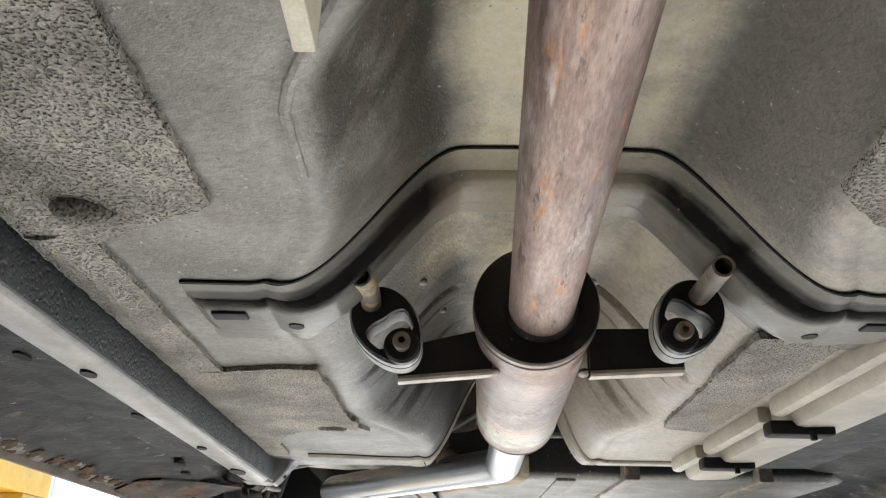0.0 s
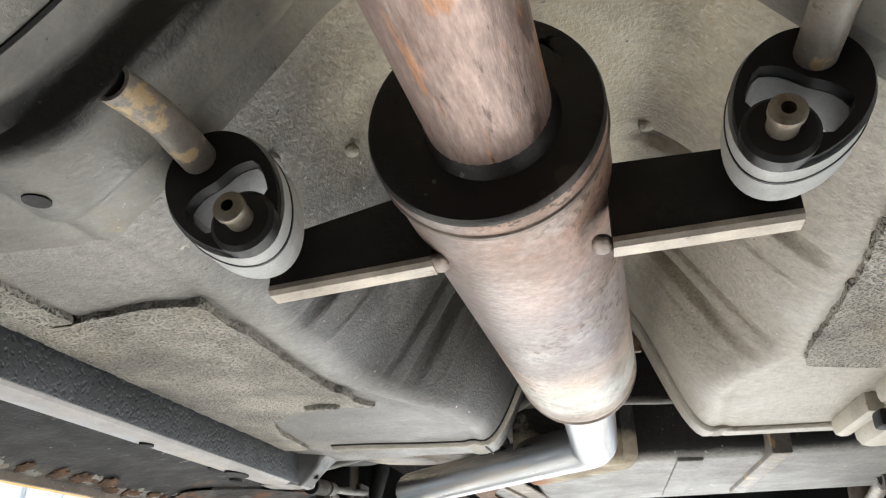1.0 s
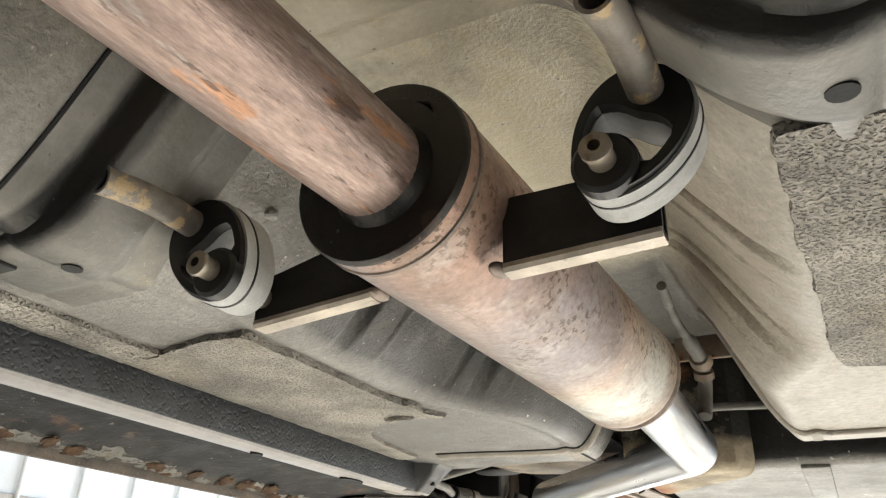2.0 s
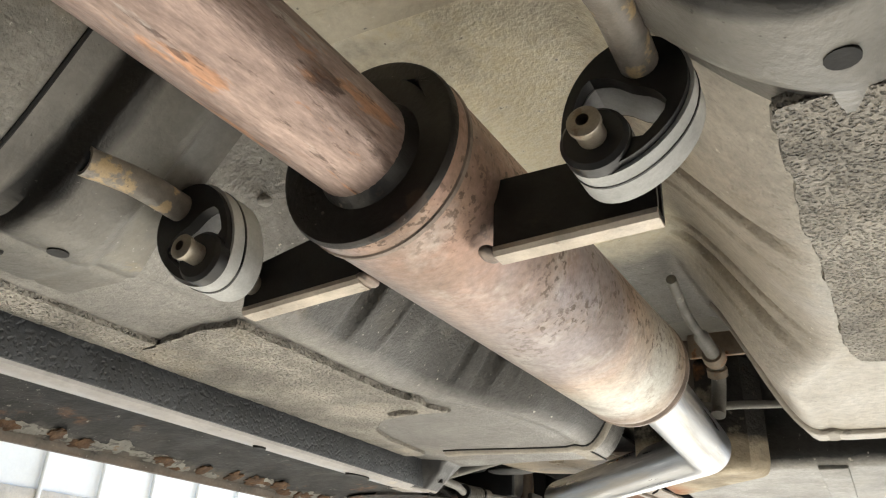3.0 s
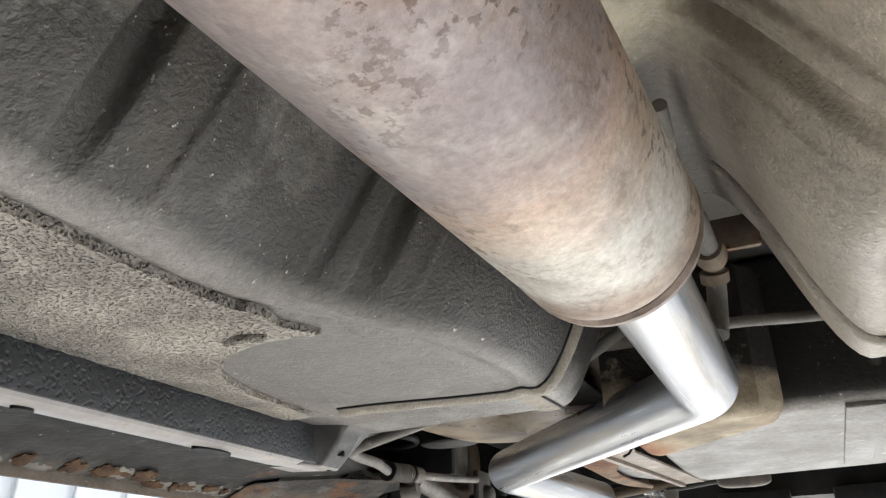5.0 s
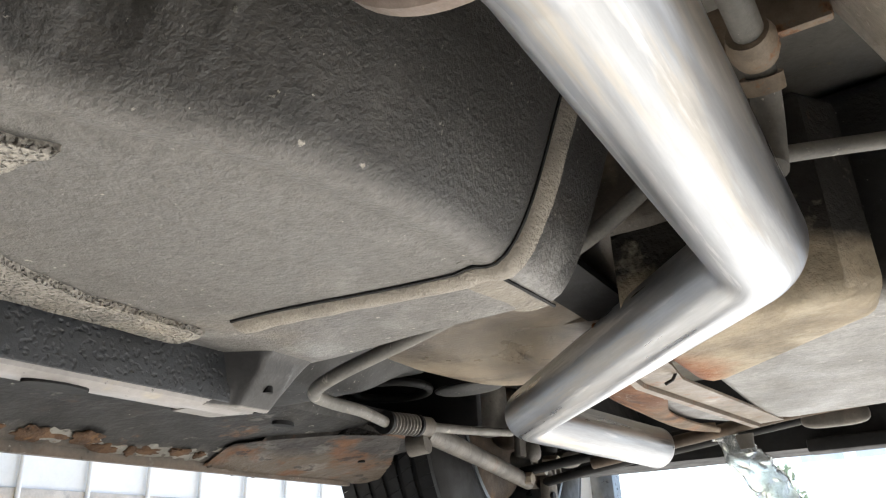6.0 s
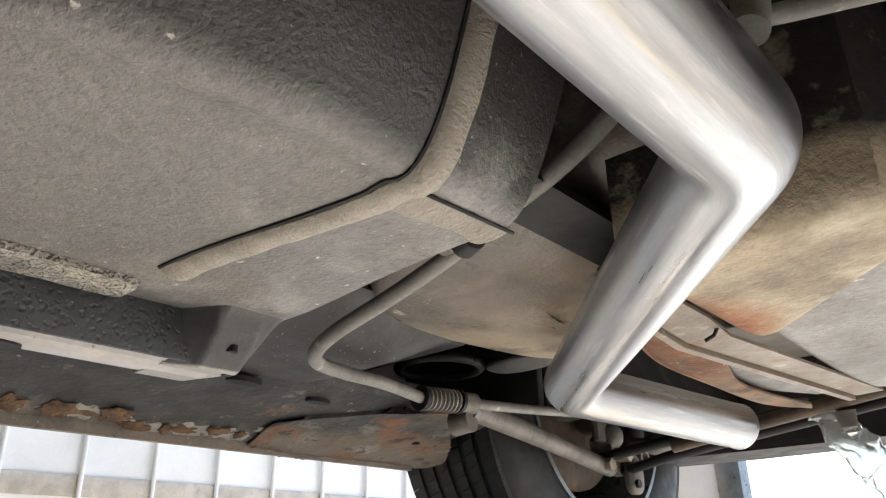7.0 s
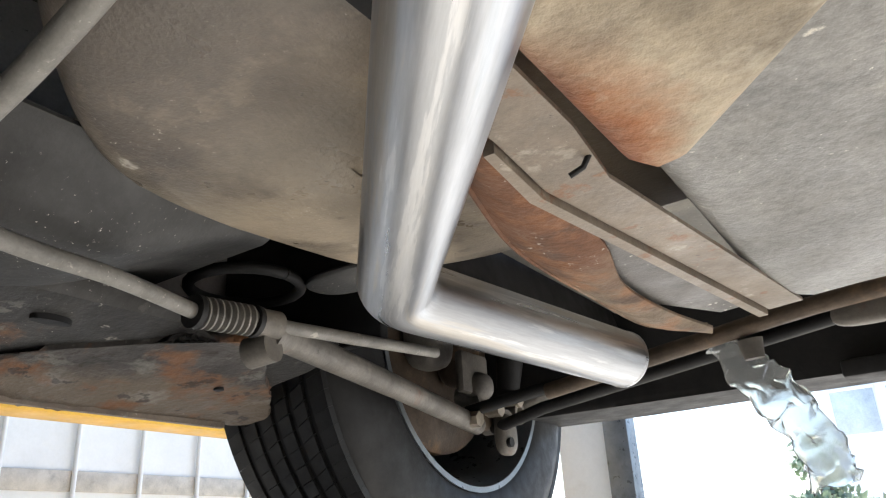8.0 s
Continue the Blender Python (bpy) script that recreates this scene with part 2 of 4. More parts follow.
steel_mat = material("bright_tube_steel", (0.44, 0.45, 0.47), 0.37, 1.0, vary=0.14, scale=22, bump=0.09, bump_scale=110, grain=0.08, rough_vary=0.14, along=True, streak=(1, 1, 0.07),
                     spots=[((0.5, 0.455, 0.39), 34, 0.55, 0.55, 0), ((0.42, 0.45, 0.49), 55, 0.57, 0.5, 0), ((0.66, 0.66, 0.66), 90, 0.56, 0.55, 0), ((0.3, 0.29, 0.28), 26, 0.56, 0.5, 0)])
weld_mat = material("weld_bead", (0.26, 0.21, 0.18), 0.5, 0.5, vary=0.3, scale=60, bump=0.5, bump_scale=250, depth=0.001)
rubber_mat = material("black_rubber", (0.012, 0.012, 0.013), 0.42, vary=0.3, scale=30, bump=0.1)
bracket_mat = material("dark_bracket_steel", (0.016, 0.014, 0.013), 0.6, 0.0, vary=0.4, scale=18, bump=0.25, spots=[((0.1, 0.07, 0.05), 20, 0.6, 0.5, 0)])
lip_mat = material("pale_bracket_edge", (0.5, 0.44, 0.37), 0.45, 0.3, vary=0.25, scale=30, bump=0.3, spots=[((0.2, 0.14, 0.1), 50, 0.6, 0.6, 0)])
pin_mat = material("dull_zinc", (0.42, 0.37, 0.3), 0.4, 0.6, vary=0.25, scale=40, bump=0.2, spots=[((0.2, 0.12, 0.07), 60, 0.6, 0.6, 0)])
pale_rail_mat = material("pale_dusty_rail_paint", (0.5, 0.46, 0.39), 0.5, vary=0.2, scale=9, bump=0.3, spots=[((0.3, 0.28, 0.25), 12, 0.58, 0.6, 0), SPECK, DOTS])
rod_mat = material("chipped_rod_paint", (0.22, 0.195, 0.17), 0.45, vary=0.3, scale=30, bump=0.3, spots=[((0.55, 0.4, 0.22), 45, 0.56, 0.8, 0), ((0.08, 0.07, 0.065), 60, 0.62, 0.7, 0)])
cable_mat = material("dusty_cable_sheath", (0.19, 0.182, 0.167), 0.6, vary=0.3, scale=18, bump=0.3, bump_scale=250, spots=[(PALE, 40, 0.62, 0.7, 0), SPECK])
seal_mat = material("seam_sealer", (0.36, 0.325, 0.275), 0.6, vary=0.2, scale=24, bump=0.9, bump_scale=420, depth=0.003, along=True, streak=(0.006, 0.006, 1), spots=[((0.12, 0.11, 0.1), 60, 0.62, 0.6, 0)])
tyre_mat = material("tyre_rubber", (0.011, 0.011, 0.012), 0.6, vary=0.3, scale=14, bump=0.15, spots=[((0.025, 0.0245, 0.024), 9, 0.6, 0.5, 0)])
rim_mat = material("painted_rim", (0.22, 0.24, 0.26), 0.35, 0.5, vary=0.2, scale=10, spots=[((0.07, 0.07, 0.07), 9, 0.57, 0.6, 0)])
arm_mat = material("dusty_suspension_steel", (0.15, 0.138, 0.122), 0.6, 0.1, vary=0.3, scale=14, bump=0.35, spots=[((0.34, 0.31, 0.27), 18, 0.57, 0.5, 0), (RUST, 16, 0.6, 0.7, 0), DOTS])
hub_mat = material("rusty_hub_iron", (0.1, 0.073, 0.052), 0.65, 0.2, vary=0.4, scale=14, bump=0.5, spots=[((0.3, 0.17, 0.08), 14, 0.56, 0.7, 0), ((0.03, 0.027, 0.025), 16, 0.58, 0.7, 0)])
black_mat = material("black_plastic", (0.008, 0.008, 0.009), 0.68, vary=0.4, scale=9, bump=0.2)
concrete_mat = material("concrete_floor", (0.46, 0.435, 0.39), 0.8, vary=0.15, scale=1.5, bump=0.2, bump_scale=60, spots=[((0.3, 0.28, 0.26), 1.2, 0.62, 0.5, 0)])
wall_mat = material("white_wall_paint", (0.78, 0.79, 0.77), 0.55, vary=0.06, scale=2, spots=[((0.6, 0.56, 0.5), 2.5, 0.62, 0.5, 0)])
shop_mat = material("unseen_dark_slab", (0.03, 0.0295, 0.029), 0.6, vary=0.3, scale=1.5)
tab_mat = material("pale_tab_paint", (0.62, 0.58, 0.46), 0.5, vary=0.15, scale=30, grain=0.2)
shade_mat = material("light_blocker_grey", (0.035, 0.035, 0.035), 0.7, vary=0.1, scale=2)
dark_steel_mat = material("dark_runway_steel", (0.1, 0.1, 0.1), 0.6, vary=0.2, scale=6)
yellow_mat = material("yellow_lift_paint", (0.72, 0.4, 0.03), 0.4, vary=0.15, scale=4, spots=[((0.25, 0.16, 0.06), 9, 0.64, 0.7, 0)])
leaf_mat = material("far_leaves", (0.22, 0.28, 0.18), 0.6, vary=0.5, scale=3)
bark_mat = material("far_bark", (0.16, 0.13, 0.1), 0.8, vary=0.3, scale=8)
far_mat = material("far_facade", (0.86, 0.87, 0.88), 0.7, vary=0.1, scale=0.6)
glass_mat = material("far_window_glass", (0.5, 0.56, 0.62), 0.2, vary=0.2, scale=0.8)
film_mat = bpy.data.materials.new("clear_plastic")
film_mat.use_nodes = True
film_bs = film_mat.node_tree.nodes["Principled BSDF"]
film_bs.inputs["Transmission Weight"].default_value, film_bs.inputs["Roughness"].default_value = 0.85, 0.15
film_bs.inputs["Base Color"].default_value, film_bs.inputs["IOR"].default_value = (0.9, 0.92, 0.92, 1), 1.3


# ---- mesh helpers ----
def part(name, bm, mat, parent=None, label="", smooth=True):
    me = bpy.data.meshes.new(name)
    bmesh.ops.recalc_face_normals(bm, faces=bm.faces)
    bm.to_mesh(me)
    bm.free()
    me.materials.append(mat)
    ob = new(name, me)
    if smooth:
        for p in me.polygons:
            p.use_smooth = True
        me.set_sharp_from_angle(angle=radians(38))
    if parent:
        ob.parent = parent
    if label:
        ob["label"] = label
    return ob


def thing(name, label, category, group="", kind=""):
    return tagged(new(name), label, category, group, kind)


def tube(points, radius, sides=20, hollow=0.0, closed=True, bm=None):
    """A round bar or pipe along points; radius is one number or one for each point; hollow: wall thickness."""
    bm = bm or bmesh.new()
    pts = [Vector(p) for p in points]
    rad = radius if isinstance(radius, (list, tuple)) else [radius] * len(pts)
    tang = [(pts[min(i + 1, len(pts) - 1)] - pts[max(i - 1, 0)]).normalized() for i in range(len(pts))]
    n = tang[0].orthogonal().normalized()
    rings, inner = [], []
    lay = bm.verts.layers.float_vector.get("along") or bm.verts.layers.float_vector.new("along")
    run = 0.0
    last = pts[0]
    for p, r, t in zip(pts, rad, tang):
        n = (n - t * n.dot(t)).normalized()
        b = t.cross(n)
        run += (p - last).length
        last = p
        for q, store in ((r, rings), (r - hollow, inner)):
            if store is inner and not hollow:
                continue
            store.append([])
            for k in range(sides):
                ca, sa = math.cos(2 * math.pi * k / sides), math.sin(2 * math.pi * k / sides)
                v = bm.verts.new(p + (n * ca + b * sa) * q)
                v[lay] = (ca * q, sa * q, run)
                store[-1].append(v)

    def skin(rs):
        for a, c in zip(rs, rs[1:]):
            for k in range(sides):
                bm.faces.new((a[k], a[(k + 1) % sides], c[(k + 1) % sides], c[k]))
    skin(rings)
    if hollow:
        skin(inner)
        for a, c in ((rings[0], inner[0]), (rings[-1], inner[-1])):
            for k in range(sides):
                bm.faces.new((a[k], a[(k + 1) % sides], c[(k + 1) % sides], c[k]))
    elif closed:
        bm.faces.new(rings[0])
        bm.faces.new(rings[-1])
    return bm


def spline(points, steps=10):
    """Points of a smooth curve through the given ones."""
    p = [Vector(q) for q in points]
    p = [2 * p[0] - p[1]] + p + [2 * p[-1] - p[-2]]
    out = []
    for a, b, c, d in zip(p, p[1:], p[2:], p[3:]):
        for i in range(steps):
            t = i / steps
            out.append(0.5 * (2 * b + (c - a) * t + (2 * a - 5 * b + 4 * c - d) * t * t + (3 * b - a - 3 * c + d) * t ** 3))
    return out + [p[-2]]


def bent(points, bend, steps=10):
    """Straight runs with round bends of the given radius at the inner points."""
    p = [Vector(q) for q in points]
    out = [p[0]]
    for a, b, c in zip(p, p[1:], p[2:]):
        u, v = (a - b).normalized(), (c - b).normalized()
        cut = bend / math.tan(u.angle(v) / 2)
        s, e = b + u * cut, b + v * cut
        for i in range(steps + 1):
            t = i / steps
            k = (1 - t) ** 2 * s + 2 * t * (1 - t) * b + t * t * e
            out.append(k)
    return out + [p[-1]]


def box(x0, x1, y0, y1, z0, z1, bevel=0.0, bm=None, m=None, segments=2):
    bm = bm or bmesh.new()
    made = bmesh.ops.create_cube(bm, size=1)["verts"]
    for v in made:
        v.co = Vector(((x0 + x1) / 2 + v.co.x * (x1 - x0), (y0 + y1) / 2 + v.co.y * (y1 - y0), (z0 + z1) / 2 + v.co.z * (z1 - z0)))
        if m:
            v.co = m @ v.co
    if bevel:
        edges = {e for v in made for e in v.link_edges}
        bmesh.ops.bevel(bm, geom=list(edges), offset=bevel, segments=segments, affect="EDGES", profile=0.5)
    return bm


def prism(outline, z0, z1, bevel=0.0, segments=2, bm=None):
    """A plan outline pulled up from z0 to z1, its rims rounded."""
    bm = bm or bmesh.new()
    lo = [bm.verts.new((x, y, z0)) for x, y in outline]
    hi = [bm.verts.new((x, y, z1)) for x, y in outline]
    n = len(lo)
    faces = [bm.faces.new(lo), bm.faces.new(hi)]
    for i in range(n):
        bm.faces.new((lo[i], lo[(i + 1) % n], hi[(i + 1) % n], hi[i]))
    if bevel:
        bmesh.ops.bevel(bm, geom=list({e for f in faces for e in f.edges}), offset=bevel, segments=segments, affect="EDGES", profile=0.5)
    return bm


def extrude_profile(profile, y0, y1, thick, steps=1, bm=None):
    """A pressed sheet: an x-z section drawn along y, with thickness upwards."""
    bm = bm or bmesh.new()
    rows = []
    for i in range(steps + 1):
        y = y0 + (y1 - y0) * i / steps
        rows.append([bm.verts.new((x, y, z)) for x, z in profile] + [bm.verts.new((x, y, z + thick)) for x, z in reversed(profile)])
    n = len(rows[0])
    for a, c in zip(rows, rows[1:]):
        for k in range(n):
            bm.faces.new((a[k], a[(k + 1) % n], c[(k + 1) % n], c[k]))
    bm.faces.new(rows[0])
    bm.faces.new(rows[-1])
    return bm


def ease(a, b, v):
    """A smooth step from 0 at a to 1 at b; b may be the smaller."""
    t = min(1, max(0, (v - a) / (b - a)))
    return t * t * (3 - 2 * t)


def sheet(x0, x1, nx, y0, y1, ny, height, thick=0.003):
    """A pressed panel over a plan rectangle whose underside follows height(x, y)."""
    xs = np.linspace(x0, x1, nx + 1)
    ys = ny if isinstance(ny, np.ndarray) else np.linspace(y0, y1, ny + 1)
    ny = len(ys) - 1
    bm = bmesh.new()
    lo = [[bm.verts.new((x, y, height(x, y))) for x in xs] for y in ys]
    hi = [[bm.verts.new((v.co.x, v.co.y, v.co.z + thick)) for v in row] for row in lo]
    for j in range(ny):
        for i in range(nx):
            bm.faces.new((lo[j][i], lo[j][i + 1], lo[j + 1][i + 1], lo[j + 1][i]))
            bm.faces.new((hi[j][i], hi[j + 1][i], hi[j + 1][i + 1], hi[j][i + 1]))
    for j in range(ny):
        for i in (0, nx):
            bm.faces.new((lo[j][i], lo[j + 1][i], hi[j + 1][i], hi[j][i]))
    for i in range(nx):
        for j in (0, ny):
            bm.faces.new((lo[j][i], hi[j][i], hi[j][i + 1], lo[j][i + 1]))
    return bm


# ---- setting ----
LOW = -1.6
ground = part("ground", box(-60, 60, -60, 60, LOW - 0.2, LOW), concrete_mat, smooth=False)
tagged(ground, "pale worn concrete yard under and around the car", "ground", kind="structure")
# Unseen dark slab, added to keep bounced light off forward-facing parts.
unseen_floor = part("unseen_floor", box(-4.0, 6.0, -4.0, -0.7, LOW + 0.001, LOW + 0.012), shop_mat, smooth=False)
tagged(unseen_floor, "unseen dark floor slab added to hold back bounced light ahead", "floor", kind="structure")
wall_left = part("wall_left", box(-4.3, -4.0, 0.9, 9, LOW, 3.2), wall_mat, smooth=False)
tagged(wall_left, "white painted sheet metal workshop wall", "wall", kind="structure")
# Unseen dark stretch beside the white wall, added to cut light on forward faces.
unseen_wall_side = part("unseen_wall_side", box(-4.3, -4.0, -4, 0.898, LOW, 3.2), shade_mat, smooth=False)
tagged(unseen_wall_side, "unseen dark wall stretch added beside the car to hold back light", "wall", kind="structure")
# Unseen walls and roof, added so that light comes mainly from behind.
unseen_wall_front = part("unseen_wall_front", box(-4.3, 6.3, -4.3, -4, LOW, 3.2), shade_mat, smooth=False)
tagged(unseen_wall_front, "unseen dark wall added ahead of the car to hold back light", "wall", kind="structure")
unseen_wall_right = part("unseen_wall_right", box(4.0, 4.3, -4, 2.2, LOW, 3.2), shade_mat, smooth=False)
tagged(unseen_wall_right, "unseen dark side wall added to hold back light", "wall", kind="structure")
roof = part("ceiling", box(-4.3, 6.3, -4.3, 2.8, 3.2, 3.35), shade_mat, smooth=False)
tagged(roof, "unseen dark roof added over the car to hold back daylight", "ceiling", kind="structure")

# ---- car underbody ----
car = thing("car", "underside of a lifted grey car, dusty paint with rust", "car")


def half_width(y):
    w = 0.108 + 0.049 * ease(0.18, 0.31, y) + 0.043 * ease(0.40, 0.53, y) - 0.012 * ease(0.62, 0.75, y)
    return w - 0.055 * ease(0.90, 1.06, y) - 0.02 * ease(1.0, 1.15, y)


def pan_height(x, y):
    u = abs(x - MID - 0.006 * ease(0.93, 1.08, y))
    w = half_width(y) + (0.027 * ease(1.0, 1.15, y) if x > MID else 0)
    run = 0.07 + 0.06 * ease(0.40, 0.53, y) - 0.035 * ease(0.90, 1.06, y)
    wall = ease(w - run, w, u)
    z = FLOOR + (0.11 + 0.026 * ease(0.7, 0.98, y) + 0.03 * ease(1.19, 1.26, y)) * (1 - wall)
    # deep pressed grooves and sharp ridges across the tunnel shoulders
    v = y if x < MID else y + 0.027
    dip = lambda c, s: math.exp(-((v - c) / s) ** 4)
    cut = 0.019 * dip(0.793, 0.0095) - 0.0035 * dip(0.842, 0.0035) + 0.007 * dip(0.951, 0.0045) + 0.02 * dip(0.982, 0.0085) - 0.0035 * dip(1.014, 0.003)
    z += cut * ease(0.055, 0.1, u) * (1 - ease(w - 0.055, w - 0.012, u))
    z += 0.0022 * math.exp(-((u - w - 0.012) / 0.006) ** 2)
    return z + 0.0012 * noise.noise(Vector((x * 9, y * 9, 0)))


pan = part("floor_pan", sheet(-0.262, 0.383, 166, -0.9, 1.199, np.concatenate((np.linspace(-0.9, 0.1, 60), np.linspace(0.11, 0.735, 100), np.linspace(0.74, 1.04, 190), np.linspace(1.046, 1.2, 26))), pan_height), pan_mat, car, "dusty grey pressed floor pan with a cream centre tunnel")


def superbox(c, h, power, nu=48, nv=24):
    """A soft-cornered box round centre c with half sizes h."""
    bm = bmesh.new()
    f = lambda v: math.copysign(abs(v) ** power, v)
    rows = []
    for j in range(1, nv):
        b = -math.pi / 2 + math.pi * j / nv
        rows.append([bm.verts.new((c[0] + h[0] * f(math.cos(b)) * f(math.cos(a)), c[1] + h[1] * f(math.cos(b)) * f(math.sin(a)), c[2] + h[2] * f(math.sin(b))))
                     for a in (2 * math.pi * i / nu for i in range(nu))])
    for a, d in zip(rows, rows[1:]):
        for i in range(nu):
            bm.faces.new((a[i], a[(i + 1) % nu], d[(i + 1) % nu], d[i]))
    bm.faces.new(rows[0])
    bm.faces.new(rows[-1])
    return bm


# left longitudinal rail: inner face in black underseal, bare grey bottom with holes
def rail(sign, x_in, x_out, z_low, y0, y1, name_label, mat=rail_mat):
    xm = (x_in + x_out) / 2
    prof = [(x_in, FLOOR + 0.004), (x_in - 0.002 * sign, z_low + 0.008), (x_in - 0.006 * sign, z_low + 0.002), (x_in - 0.014 * sign, z_low),
            (x_out + 0.012 * sign, z_low + 0.002), (x_out + 0.004 * sign, z_low + 0.006), (x_out, z_low + 0.012), (x_out - 0.004 * sign, FLOOR + 0.012)]
    return part("frame_rail", extrude_profile(prof, y0, y1, 0.002, 12), mat, car, name_label)


left_rail = rail(1, -0.264, -0.312, 0.19, -0.9, 1.275, "grey rail with worn paint and drain holes")
part("underseal_strip", box(-0.2635, -0.2605, -0.9, 1.25, 0.193, FLOOR + 0.002, 0.001), coat_mat, left_rail, "rough black underseal")
for y, rx, ry in ((0.62, 0.006, 0.01), (0.95, 0.006, 0.008), (1.133, 0.0105, 0.022), (0.3, 0.007, 0.012)):
    part("drain_hole", prism([(-0.288 + rx * math.cos(a), y + ry * math.sin(a)) for a in (k * math.pi / 8 for k in range(16))], 0.1885, 0.192), black_mat, left_rail)
# closed nose of the rail with its locating dimple
def nose_height(x, y):
    edge = -0.262 + 0.04 * ease(1.236, 1.262, y)
    slope = 0.232 - 0.041 * (1 - ease(-0.27, edge, x)) + 0.02 * ease(-0.305, -0.318, x)
    pad = 0.0035 * ease(1.252, 1.258, y) * (1 - ease(1.288, 1.294, y)) * ease(-0.236, -0.241, x) * (1 - ease(-0.262, -0.267, x))
    stop = 1.321 - 0.4 * (-0.222 - x)
    return slope - pad + (0.236 - slope) * ease(stop - 0.016, stop, y)


rail_end = part("rail_end", sheet(-0.318, -0.222, 48, 1.236, 1.3205, 48, nose_height), nose_mat, left_rail, "black rounded end of the rail with a raised pad")
for x, y, r in ((-0.250, 1.276, 0.0042), (-0.268, 1.285, 0.0036)):
    part("bolt_hole", tube([(x, y, nose_height(x, y) - 0.0008), (x, y, nose_height(x, y) + 0.004)], r, 14), black_mat, rail_end)

right_rail = rail(-1, 0.372, 0.45, 0.2, -0.9, 1.2, "pale dusty rail with an open channel", pale_rail_mat)
for y0, y1 in ((0.2, 0.815), (0.846, 1.04), (1.07, 1.19)):
    part("channel_strip", box(0.349, 0.367, y0, y1, 0.209, 0.23, 0.006), pale_rail_mat, right_rail, "pale dusty plastic channel")
for y in (0.83, 1.055):
    clip = part("pipe_clip", box(0.35, 0.42, y - 0.012, y + 0.012, 0.192, 0.208, 0.004), black_mat, right_rail, "black plastic pipe clip")
    part("clip_tooth", box(0.39, 0.396, y - 0.017, y - 0.011, 0.186, 0.198, 0.001), black_mat, clip)


# outer floors and sills
def outer(sign, x0, x1, xs):
    part("outer_floor", extrude_profile([(x0, FLOOR + 0.008), (x0 + 0.3 * (x1 - x0), FLOOR + 0.014), (x1, FLOOR + 0.016)], -0.9, 1.345, 0.003, 8), sill_mat, car, "dark outer floor panel")
    m = xs - 0.19 * sign
    prof = [(m, 0.275), (m + 0.012 * sign, 0.258), (m + 0.05 * sign, 0.249), (m + 0.1 * sign, 0.243), (xs - 0.045 * sign, 0.234),
            (xs - 0.02 * sign, 0.222), (xs - 0.006 * sign, 0.216), (xs - 0.005 * sign, 0.205), (xs + 0.003 * sign, 0.205), (xs + 0.004 * sign, 0.26), (xs + 0.03 * sign, 0.33)]
    return part("sill", extrude_profile(prof, -0.9, 1.86, 0.003, 8), sill_mat, car, "dark sill with flaking paint and rusty pinch weld")


left_sill = outer(-1, -0.312, -0.46, -0.64)
right_sill = outer(1, 0.42, 0.63, 0.81)
for x, y, rx, ry in ((-0.40, 1.02, 0.008, 0.016), (-0.475, 1.44, 0.009, 0.022), (-0.50, 1.56, 0.008, 0.018), (-0.42, 0.75, 0.007, 0.014)):
    zz = 0.2425 if y < 1.3 else 0.2475
    part("drain_hole", prism([(x + rx * math.cos(t), y + ry * math.sin(t)) for t in (k * math.pi / 8 for k in range(16))], zz - 0.002, zz + 0.004), black_mat, left_sill)


def blob(bm, centre, size_y, size_s, thick, seed, slope=Vector((0.908, 0, 0.418))):
    """A thin ragged patch lying on a sloping panel."""
    normal = Vector((slope.z, 0, -slope.x))
    for v in bmesh.ops.create_icosphere(bm, subdivisions=3, radius=1)["verts"]:
        n = 1 + 0.75 * noise.noise(Vector((v.co.x, v.co.y, 0)) * 2.3 + Vector((seed * 7.3, 0, 0)))
        v.co = centre + Vector((0, 1, 0)) * v.co.y * size_y * n + slope * v.co.x * size_s * n + normal * v.co.z * thick


rnd = random.Random(5)
pale, rusty = bmesh.new(), bmesh.new()
for i in range(46):
    y = 0.25 + 1.52 * i / 46 + rnd.uniform(-0.012, 0.012)
    up = abs(rnd.gauss(0.006, 0.011))
    spot = Vector((-0.63 + up * 0.9, y, 0.2175 + up * 0.42))
    blob(pale, spot, rnd.uniform(0.012, 0.026), rnd.uniform(0.006, 0.014), 0.0011, i)
    if rnd.random() < 0.75:
        blob(rusty, spot + Vector((rnd.uniform(-0.002, 0.006), rnd.uniform(-0.01, 0.01), 0)), rnd.uniform(0.007, 0.02), rnd.uniform(0.005, 0.013), 0.0022, i + 80)
tagged(part("chipped_paint", pale, chip_mat, left_sill, "pale chipped paint"), kind="stuff")
tagged(part("rust_blister", rusty, blister_mat, left_sill, "brown rust blisters"), kind="stuff")
# closing flange at the rear end of the sill
rim_pts = [Vector((x, y, 0)) for x, y in ((-0.64, 1.56), (-0.64, 1.885), (-0.60, 1.90), (-0.50, 1.80), (-0.425, 1.715), (-0.435, 1.69), (-0.49, 1.665), (-0.58, 1.56))]
ragged = []
for p, q in zip(rim_pts, rim_pts[1:] + rim_pts[:1]):
    for j in range(max(2, int((q - p).length / 0.008))):
        s = p.lerp(q, j / max(2, int((q - p).length / 0.008)))
        ragged.append((s.x + 0.005 * noise.noise(s * 45), s.y + 0.005 * noise.noise(s * 45 + Vector((5, 2, 0)))))
flange = prism(ragged, 0.222, 0.232, 0.003, 1)
